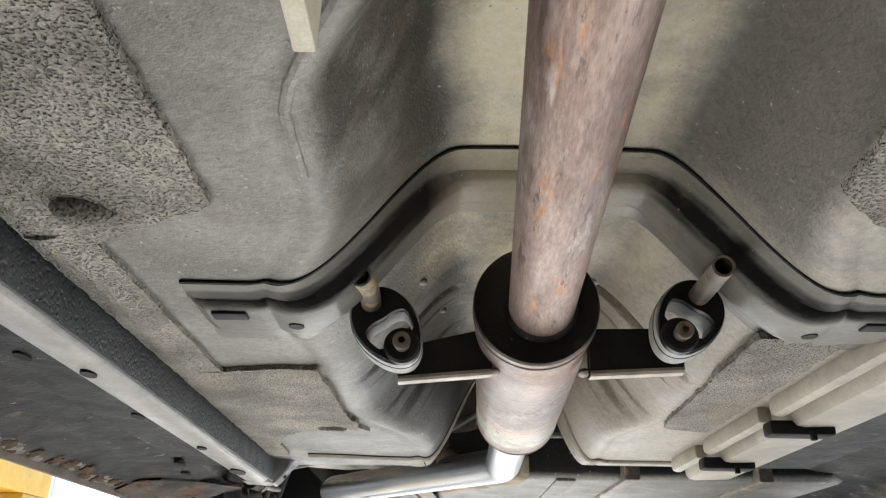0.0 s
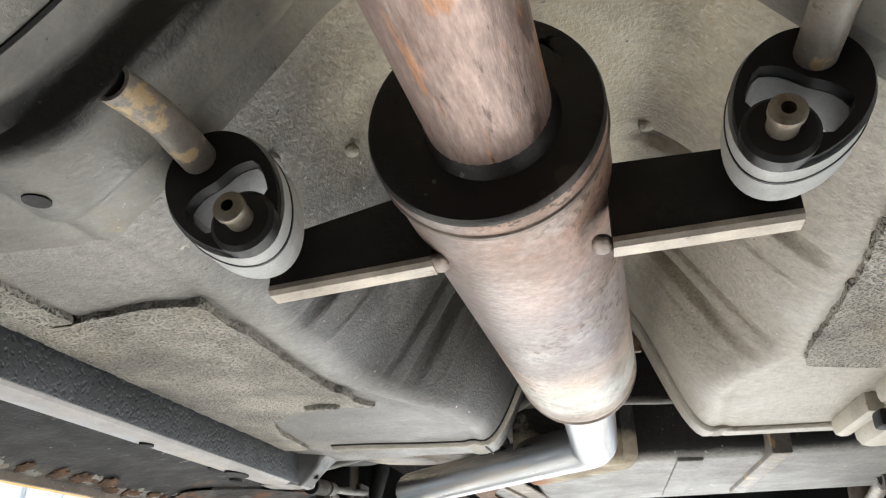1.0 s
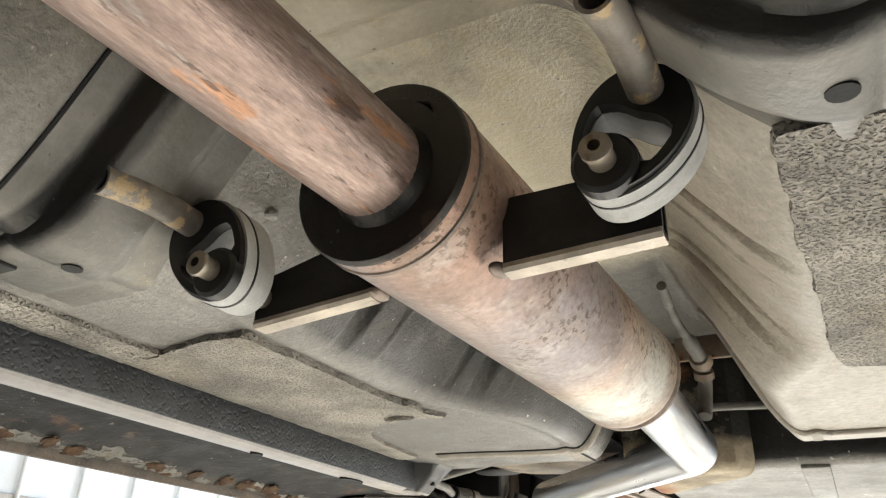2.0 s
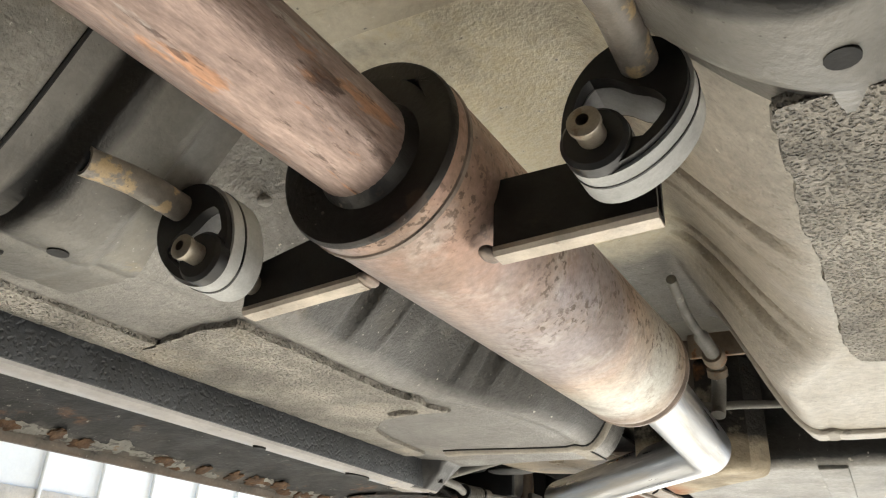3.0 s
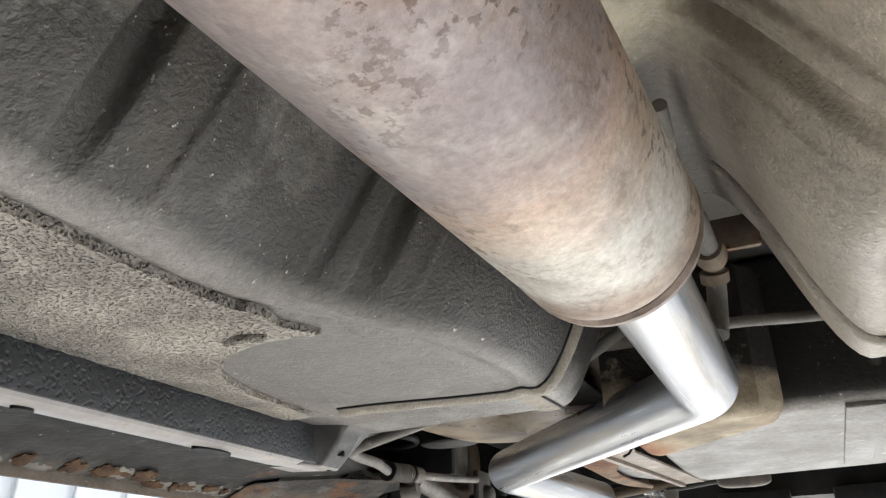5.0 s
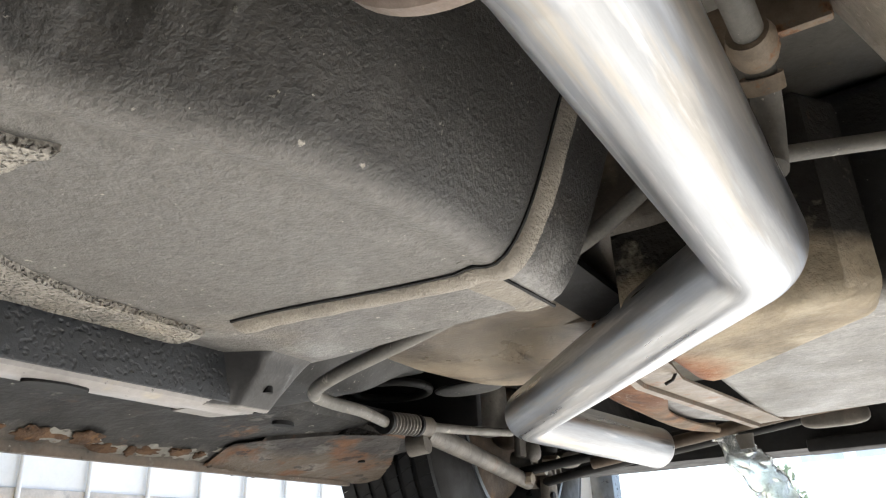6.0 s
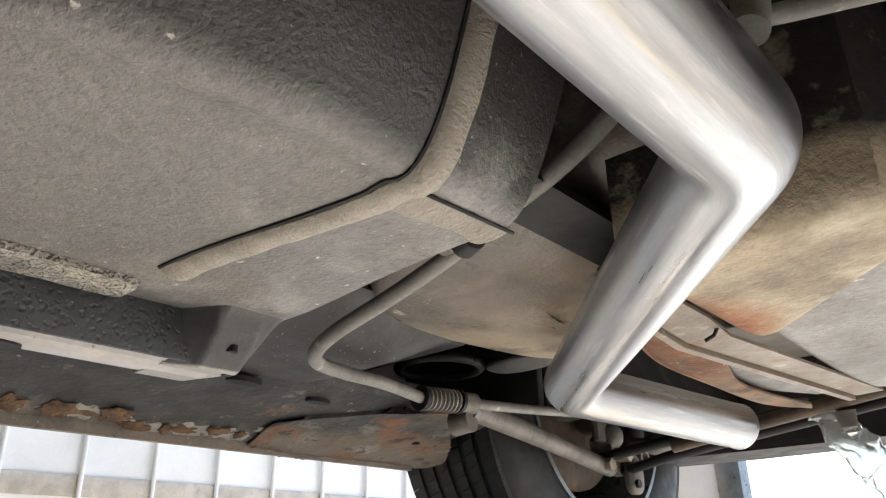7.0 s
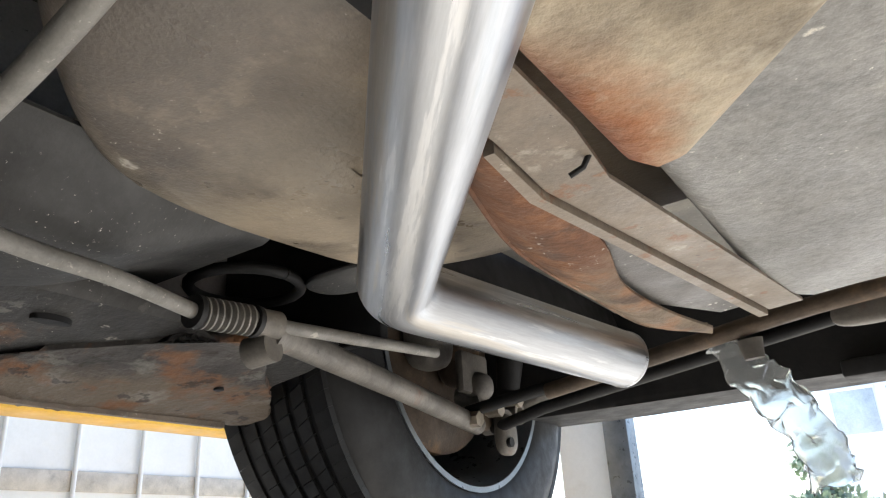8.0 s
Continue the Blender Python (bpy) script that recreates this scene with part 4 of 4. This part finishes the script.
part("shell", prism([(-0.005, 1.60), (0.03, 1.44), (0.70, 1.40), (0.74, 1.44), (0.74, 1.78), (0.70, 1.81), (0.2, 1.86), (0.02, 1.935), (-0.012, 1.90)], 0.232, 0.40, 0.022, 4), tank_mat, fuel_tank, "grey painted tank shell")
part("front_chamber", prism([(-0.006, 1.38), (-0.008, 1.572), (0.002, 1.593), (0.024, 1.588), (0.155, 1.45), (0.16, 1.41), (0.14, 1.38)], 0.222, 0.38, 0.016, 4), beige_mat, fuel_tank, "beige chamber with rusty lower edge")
for x in (0.326, 0.56):
    part("strap", box(x, x + 0.026, 1.385, 1.80, 0.2255, 0.3, 0.003), rod_mat, fuel_tank, "pale flat tank strap")
part("rib", box(0.212, 0.248, 1.44, 1.83, 0.2288, 0.236, 0.003), tank_mat, fuel_tank, "shallow pressed rib")


def strip(left, right, thick, z=lambda p: 0.235):
    """A plate between two plan edges."""
    bm = bmesh.new()
    lo = [[bm.verts.new((x, y, z((x, y)))) for x, y in side] for side in (left, right)]
    hi = [[bm.verts.new(v.co + Vector((0, 0, thick))) for v in side] for side in lo]
    for i in range(len(left) - 1):
        for a, b in ((lo[0], lo[1]), (hi[0], hi[1]), (lo[0], hi[0]), (lo[1], hi[1])):
            bm.faces.new((a[i], a[i + 1], b[i + 1], b[i]))
    for i in (0, -1):
        bm.faces.new((lo[0][i], lo[1][i], hi[1][i], hi[0][i]))
    return bm


holder = thing("tank_bracket", "flat steel tank bracket with folded lip beside a rusty shield", "bracket")
part("plate", strip([(-0.05, 1.43), (-0.05, 1.52), (-0.056, 1.584), (-0.015, 1.926)], [(-0.012, 1.43), (-0.014, 1.53), (-0.022, 1.592), (0.014, 1.918)], 0.003, lambda p: 0.231), plate_mat, holder, "brown dusty flat plate")
part("lip", strip([(-0.058, 1.522), (-0.066, 1.584), (-0.025, 1.93)], [(-0.052, 1.522), (-0.058, 1.584), (-0.017, 1.928)], 0.008, lambda p: 0.227), plate_mat, holder, "folded lip")
part("back_plate", strip([(-0.066, 1.62), (-0.094, 1.76), (-0.098, 1.87), (-0.06, 1.945)], [(-0.056, 1.615), (-0.046, 1.72), (-0.032, 1.84), (-0.02, 1.935)], 0.003, lambda p: 0.2425), back_mat, holder, "dark back plate with pale specks")
part("stud", tube([(-0.02, 1.562, 0.232), (-0.024, 1.562, 0.226), (-0.031, 1.56, 0.2225)], 0.0016, 8), black_mat, holder)
shield = thing("heat_shield", "curved rusty sheet steel heat shield beside the tailpipe", "heat shield")
lft = spline([(-0.045, 1.430, 0), (-0.085, 1.531, 0), (-0.112, 1.607, 0), (-0.135, 1.703, 0), (-0.139, 1.828, 0), (-0.136, 1.968, 0), (-0.090, 2.011, 0)], 5)
rgt = spline([(-0.042, 1.480, 0), (-0.050, 1.528, 0), (-0.058, 1.593, 0), (-0.068, 1.695, 0), (-0.092, 1.790, 0), (-0.090, 1.888, 0), (-0.076, 1.973, 0)], 5)
shield_mesh = bmesh.new()
sh_rows = []
for l, r in zip(lft, rgt):
    row = []
    for k in range(7):
        q = r.lerp(l, k / 6)
        row.append(shield_mesh.verts.new((q.x, q.y, 0.2365 - 0.004 * math.sin(math.pi * k / 6) + 0.014 * (k / 6) ** 2)))
    sh_rows.append(row)
top_rows = [[shield_mesh.verts.new(v.co + Vector((0, 0, 0.0025))) for v in row] for row in sh_rows]
for rows_ in (sh_rows, top_rows):
    for u_, w_ in zip(rows_, rows_[1:]):
        for k in range(6):
            shield_mesh.faces.new((u_[k], u_[k + 1], w_[k + 1], w_[k]))
for i in range(len(sh_rows) - 1):
    for k in (0, 6):
        shield_mesh.faces.new((sh_rows[i][k], sh_rows[i + 1][k], top_rows[i + 1][k], top_rows[i][k]))
for i in (0, -1):
    for k in range(6):
        shield_mesh.faces.new((sh_rows[i][k], sh_rows[i][k + 1], top_rows[i][k + 1], top_rows[i][k]))
part("sheet_metal", shield_mesh, shield_mat, shield)
part("rolled_edge", tube([(q.x, q.y, 0.2505) for q in lft], 0.0022, 8), shield_mat, shield, "rolled rusty edge")
link = thing("rear_crossbar", "dark steel bar across the rear suspension", "suspension bar")
part("bar", tube(spline([(-0.30, 2.06, 0.222), (-0.12, 2.05, 0.243), (0.05, 2.05, 0.262), (0.35, 2.06, 0.275)], 8), 0.0095, 16), hub_mat, link)

part("bracket", superbox((0.06, 2.075, 0.25), (0.045, 0.01, 0.014), 0.6, 28, 12), arm_mat, link, "dusty pressed bracket")
part("clamp", tube([(-0.062, 2.056, 0.238), (-0.061, 2.058, 0.218)], [0.013, 0.01], 16), arm_mat, link, "dusty clamp")

# ---- suspension and wheels ----
def wheel(x_in, x_out, centre, label):
    """A road wheel with its axle along x; its open inner side at x_in."""
    w = thing("wheel", label, "wheel", "rear wheels")
    w.location = (x_in, *centre)
    s = 1 if x_out > x_in else -1
    wd = abs(x_out - x_in)
    ring = lambda prof, n: lathe([(s * a, r) for a, r in prof], n)
    tyre = part("tyre", ring([(0.006, 0.212), (0.0, 0.222), (-0.002, 0.25), (0.0, 0.29), (0.01, 0.318), (0.022, 0.326), (wd - 0.022, 0.328), (wd - 0.008, 0.315), (wd, 0.28), (wd, 0.23), (wd - 0.01, 0.212)], 96), tyre_mat, w, "black tyre with blocky tread")
    tread = bmesh.new()
    cols = 6
    for k in range(96):
        for q in range(cols):
            w0 = 0.012 + (wd - 0.024) * q / cols + (0.0048 if q else 0)
            w1 = 0.012 + (wd - 0.024) * (q + 1) / cols - (0.0048 if q < cols - 1 else 0)
            a0 = 2 * math.pi * (k + 0.4 * (q % 2)) / 96
            a1 = a0 + 2 * math.pi * (0.92 if 0 < q < cols - 1 else 0.985) / 96
            sk = (0.45 if q % 2 else 0.3) * 2 * math.pi / 96
            vs = [tread.verts.new((s * w, r * math.cos(t), r * math.sin(t))) for r in (0.322, 0.3315) for w, t in ((w0, a0), (w1, a0 + sk), (w1, a1 + sk), (w0, a1))]
            for f in ((4, 5, 6, 7), (0, 1, 5, 4), (1, 2, 6, 5), (2, 3, 7, 6), (3, 0, 4, 7)):
                tread.faces.new([vs[i] for i in f])
    tagged(part("tread", tread, tyre_mat, tyre, smooth=False), kind="stuff")
    part("rim", ring([(0.008, 0.214), (0.0, 0.216), (0.0, 0.208), (0.012, 0.202), (0.03, 0.196), (0.08, 0.186), (wd - 0.05, 0.186), (wd - 0.04, 0.09), (wd - 0.035, 0.03)], 72), rim_mat, w, "grey steel rim")
    return w


def lathe(prof, n):
    bm = bmesh.new()
    rows = [[bm.verts.new((a, r * math.cos(2 * math.pi * k / n), r * math.sin(2 * math.pi * k / n))) for k in range(n)] for a, r in prof]
    for a, c in zip(rows, rows[1:]):
        for k in range(n):
            bm.faces.new((a[k], a[(k + 1) % n], c[(k + 1) % n], c[k]))
    return bm


wheel_l = wheel(-0.50, -0.705, (2.215, 0.344), "black road tyre on a grey steel rim beside the sill")
wheel_r = wheel(0.67, 0.875, (2.215, 0.344), "black road tyre on a grey steel rim on the far side")


cable = thing("parking_brake_cable", "dusty grey parking brake cable with ribbed boot", "brake cable")
part("sheath", tube(spline([(0.06, 1.335, 0.325), (0.013, 1.34, 0.298), (-0.025, 1.34, 0.28), (-0.07, 1.348, 0.272), (-0.116, 1.363, 0.266), (-0.18, 1.368, 0.252), (-0.26, 1.372, 0.236), (-0.312, 1.40, 0.232), (-0.335, 1.45, 0.234), (-0.35, 1.52, 0.237), (-0.384, 1.612, 0.241)], 10), 0.0065, 14), cable_mat, cable)
boot_pts = [Vector((-0.384, 1.612, 0.241)).lerp(Vector((-0.378, 1.668, 0.2435)), i / 36) for i in range(37)]
part("boot", tube(boot_pts, [0.0103 + 0.0034 * (1 if i % 4 in (0, 1) else -0.6) for i in range(37)], 18), cable_mat, cable, "ribbed rubber boot")
for q in (0.0, 1.0):
    part("boot_ring", tube([boot_pts[0].lerp(boot_pts[-1], q) + Vector((0, d, 0)) for d in (-0.002, 0.003)], 0.0142, 20), black_mat, cable, "black boot ring")
part("clamp", tube([(-0.378, 1.668, 0.2435), (-0.376, 1.695, 0.2445)], 0.0125, 18), arm_mat, cable, "steel cable clamp")
part("cable_end", tube(spline([(-0.376, 1.695, 0.2445), (-0.38, 1.82, 0.255), (-0.397, 1.97, 0.272)], 6), 0.0062, 12), cable_mat, cable)
part("clip", box(-0.128, -0.104, 1.352, 1.372, 0.262, 0.284, 0.004), arm_mat, cable, "rusty cable clip")
for q in (0.25, 0.75):
    spot = Vector((-0.07, 1.348, 0.272)).lerp(Vector((-0.116, 1.363, 0.266)), q)
    part("sleeve", tube([spot + Vector((-0.009, 0.003, -0.001)), spot + Vector((-0.007, 0.0023, -0.001)), spot + Vector((0.007, -0.0023, 0.001)), spot + Vector((0.009, -0.003, 0.001))], [0.0075, 0.0098, 0.0098, 0.0075], 16), black_mat, cable, "black rubber sleeve")
part("tag", box(-0.132, -0.122, 1.348, 1.354, 0.268, 0.274, 0.001), yellow_mat, cable, "orange tag")
part("stud", tube([(-0.378, 1.685, 0.24), (-0.395, 1.683, 0.222)], 0.007, 6), arm_mat, cable)

arm_thing = thing("trailing_arm", "dusty grey steel trailing arm to the rear hub", "suspension arm")
part("bar", tube([(-0.385, 1.69, 0.24), (-0.405, 1.74, 0.246), (-0.44, 1.95, 0.234), (-0.475, 2.18, 0.217)], [0.016, 0.0145, 0.0135, 0.0135], 20), arm_mat, arm_thing)
part("bushing", tube([(-0.40, 1.685, 0.222), (-0.375, 1.69, 0.225)], 0.014, 18), arm_mat, arm_thing)
arm_far = thing("trailing_arm", "dusty beige steel trailing arm on the far side", "suspension arm")
part("bar", tube([(0.555, 1.69, 0.24), (0.575, 1.74, 0.246), (0.61, 1.95, 0.234), (0.645, 2.18, 0.217)], [0.016, 0.0145, 0.0135, 0.0135], 20), rod_mat, arm_far)
part("bushing", tube([(0.54, 1.69, 0.23), (0.585, 1.69, 0.232)], 0.02, 18, hollow=0.008), arm_mat, arm_far, "steel bushing")
part("knuckle", superbox((0.665, 2.21, 0.25), (0.025, 0.06, 0.05), 0.6, 20, 10), hub_mat, arm_far, "rusty iron knuckle")
hub = thing("rear_hub", "rusty rear brake hub and knuckle inside the wheel", "brake hub")
part("backing_plate", tube([(-0.60, 2.215, 0.344), (-0.565, 2.215, 0.344), (-0.56, 2.215, 0.344), (-0.555, 2.215, 0.344)], [0.155, 0.155, 0.148, 0.06], 40), hub_mat, hub, "rusty brake backing plate")
part("knuckle", superbox((-0.53, 2.225, 0.345), (0.03, 0.035, 0.06), 0.7, 24, 12), hub_mat, hub, "rusty iron knuckle")
part("lug", superbox((-0.455, 2.225, 0.205), (0.012, 0.022, 0.03), 0.7, 18, 10), arm_mat, hub, "cast lug with a bolt hole")
part("lug_hole", tube([(-0.446, 2.215, 0.192), (-0.44, 2.215, 0.192)], 0.007, 12), black_mat, hub)
part("bush_block", superbox((-0.46, 2.165, 0.268), (0.02, 0.024, 0.02), 0.8, 18, 10), arm_mat, hub)
part("bush_block", superbox((-0.45, 2.32, 0.268), (0.025, 0.03, 0.018), 0.8, 18, 10), arm_mat, hub)
part("lower_lug", superbox((-0.49, 2.21, 0.235), (0.022, 0.05, 0.022), 0.6, 20, 10), hub_mat, hub)
part("caliper", superbox((-0.525, 2.14, 0.36), (0.03, 0.035, 0.06), 0.55, 24, 12), arm_mat, hub, "grey brake caliper")
part("strut", tube([(-0.47, 2.27, 0.28), (-0.45, 2.26, 0.36), (-0.44, 2.25, 0.62)], [0.018, 0.024, 0.026], 18), black_mat, hub, "black strut tube")
part("link_bracket", box(-0.47, -0.455, 2.12, 2.19, 0.255, 0.315, 0.006), arm_mat, hub, "pressed bracket")
for y, z in ((2.165, 0.255), (2.23, 0.225), (2.27, 0.24)):
    part("bush", tube([(-0.492, y, z), (-0.452, y, z)], 0.0165, 18, hollow=0.006), arm_mat, hub, "dusty steel bush")
for a in range(3):
    part("bolt", tube([(-0.475, 2.14 + 0.06 * a, 0.22 + 0.02 * a), (-0.445, 2.14 + 0.06 * a, 0.218 + 0.02 * a)], 0.011, 6), pin_mat, hub)
for y0, z0, y1, z1 in ((2.20, 0.262, 2.06, 0.247), (2.27, 0.245, 2.06, 0.232)):
    part("lateral_link", tube([(-0.47, y0 - 0.05, z0 - 0.03), (-0.36, (y0 + y1) / 2, (z0 + z1) / 2 - 0.015), (0.05, y1 + 0.05, z1 + 0.03)], 0.0085, 14), black_mat, hub, "black lateral link")

# ---- hose and bracket in the tunnel ----
hose = thing("tunnel_hose", "grey rubber hose with a rusty clamp in the tunnel", "hose")
part("pipe", tube(spline([(0.115, 1.04, 0.358), (0.111, 1.12, 0.352), (0.113, 1.19, 0.348), (0.114, 1.26, 0.344), (0.112, 1.285, 0.325), (0.108, 1.29, 0.295), (0.107, 1.285, 0.282)], 8), [0.005] * 16 + [0.0085] * 33, 16), cable_mat, hose)
part("clamp", tube([(0.1135, 1.245, 0.3455), (0.114, 1.252, 0.345), (0.114, 1.262, 0.344), (0.114, 1.268, 0.343)], [0.0115, 0.0135, 0.0135, 0.0115], 20), rust_mat, hose, "rusty hose clamp")
part("clamp", tube([(0.1128, 1.276, 0.336), (0.1122, 1.282, 0.329)], 0.012, 20), rust_mat, hose, "rusty hose clamp")
part("bracket", box(0.085, 0.155, 1.255, 1.262, 0.345, 0.375, 0.002), rust_mat, hose, "rusty bracket")
for ob in hose.children:
    ob.location = (0.016, -0.012, -0.014)
cable2 = thing("brake_cable", "thin grey brake cable across the tunnel end", "brake cable")
part("sheath", tube(spline([(0.06, 1.28, 0.30), (0.107, 1.275, 0.281), (0.15, 1.30, 0.285), (0.22, 1.33, 0.29), (0.3, 1.34, 0.3)], 8), 0.005, 12), cable_mat, cable2)

# ---- surroundings ----
lift = thing("car_lift", "yellow painted steel lift beam on a post beside the car", "lift")
part("beam", box(-2.5, -2.35, -1.5, 4.8, 0.548, 0.78, 0.006), yellow_mat, lift)
part("post", box(-2.5, -2.35, 4.5, 4.85, LOW, 0.546, 0.006), yellow_mat, lift)
for i in range(18):
    part("wall_batten", tube([(-3.975, 1.2 + 0.41 * i, LOW), (-3.975, 1.22 + 0.41 * i, 3.1)], 0.014, 10), wall_mat, wall_left)
part("wall_rail", box(-3.998, -3.985, 0.95, 6.2, 0.47, 0.58, 0.004), pale_rail_mat, wall_left)
film = thing("plastic_strap", "clear plastic strip hanging from the rear crossbar", "plastic strip")
rib_pts = spline([(-0.105, 2.075, 0.246), (-0.085, 2.08, 0.225), (-0.055, 2.085, 0.185), (-0.03, 2.09, 0.14), (-0.015, 2.092, 0.09)], 8)
ribbon = tube(rib_pts, [0.012 + 0.010 * ease(0, 12, i) for i in range(len(rib_pts))], 18, hollow=0.0012)
for v in ribbon.verts:
    v.co += Vector((noise.noise(v.co * 55), noise.noise(v.co * 55 + Vector((3, 1, 7))), noise.noise(v.co * 55 + Vector((9, 4, 2))))) * 0.011
    v.co.y = 2.085 + (v.co.y - 2.085) * 0.6
part("strip", ribbon, film_mat, film)
for x0, x1 in ((-0.80, -0.50), (0.67, 0.97)):
    runway = thing("lift_runway", "painted steel lift runway carrying the rear wheel", "lift runway", "runways of the lift")
    part("track", box(x0, x1, -2.6, 2.75, -0.06, 0.012, 0.006), dark_steel_mat, runway)
    for y in (-2.2, 2.6):
        part("leg", box((x0 + x1) / 2 - 0.08, (x0 + x1) / 2 + 0.08, y - 0.08, y + 0.08, LOW, -0.062, 0.005), dark_steel_mat, runway)
post = thing("gate_post", "grey-blue steel gate post behind the car", "gate post")
part("column", box(-1.45, -1.32, 5.0, 5.12, LOW, 1.6, 0.006), rim_mat, post)
part("panel", box(-1.72, -1.455, 5.03, 5.07, LOW, 1.5, 0.004), wall_mat, post, "white gate panel")
far = thing("neighbouring_building", "pale building with a row of windows across the yard", "building")
part("wall", box(-3.9, 20, 30.0, 36.0, LOW, 5.4, 0.02), far_mat, far)
part("roof", box(-4.2, 20.3, 29.7, 36.3, 5.4, 5.7, 0.02), far_mat, far)
for i in range(14):
    win = part("window", box(-3.5 + 1.7 * i, -2.2 + 1.7 * i, 29.94, 29.995, 2.9, 4.3, 0.01), glass_mat, far, "dark window pane")
    part("frame", box(-3.56 + 1.7 * i, -2.14 + 1.7 * i, 29.9, 29.935, 4.3, 4.4, 0.005), wall_mat, win)


def tree(x, y, height, spread, seed, label):
    """A small tree: tapered trunk, limbs and a crown of many leaves in uneven clumps."""
    t = thing("tree", label, "tree", "trees across the yard")
    t.location = (x, y, LOW)
    rnd = random.Random(seed)
    part("trunk", tube(spline([(0, 0, 0), (0.05, 0.03, height * 0.3), (-0.03, 0, height * 0.6)], 5), [0.09 - 0.004 * i for i in range(11)], 10), bark_mat, t)
    crown = bmesh.new()
    for k in range(9):
        a, r = rnd.uniform(0, 6.28), rnd.uniform(0.3, 1.0) * spread
        c = Vector((math.cos(a) * r, math.sin(a) * r, height * rnd.uniform(0.62, 1.0)))
        part("limb", tube(spline([(-0.03, 0, height * 0.55), c * 0.5 + Vector((0, 0, height * 0.35)), c], 4), [0.035 - 0.003 * i for i in range(9)], 6), bark_mat, t)
        for _ in range(90):
            p = c + Vector((rnd.gauss(0, 0.3), rnd.gauss(0, 0.3), rnd.gauss(0, 0.22))) * spread * 0.8
            u = Vector((rnd.gauss(0, 1), rnd.gauss(0, 1), rnd.gauss(0, 1))).normalized()
            w = u.orthogonal().normalized() * 0.045
            u = u * 0.09
            crown.faces.new([crown.verts.new(p + d) for d in (-u, w, u, -w)])
    part("crown", crown, leaf_mat, t, "loose green leaves", smooth=False)
    return t


tree(-2.1, 16.0, 3.0, 0.5, 3, "small green tree with loose leaves across the yard")
tree(4.6, 16.0, 3.9, 1.6, 8, "broad green tree with loose leaves across the yard")
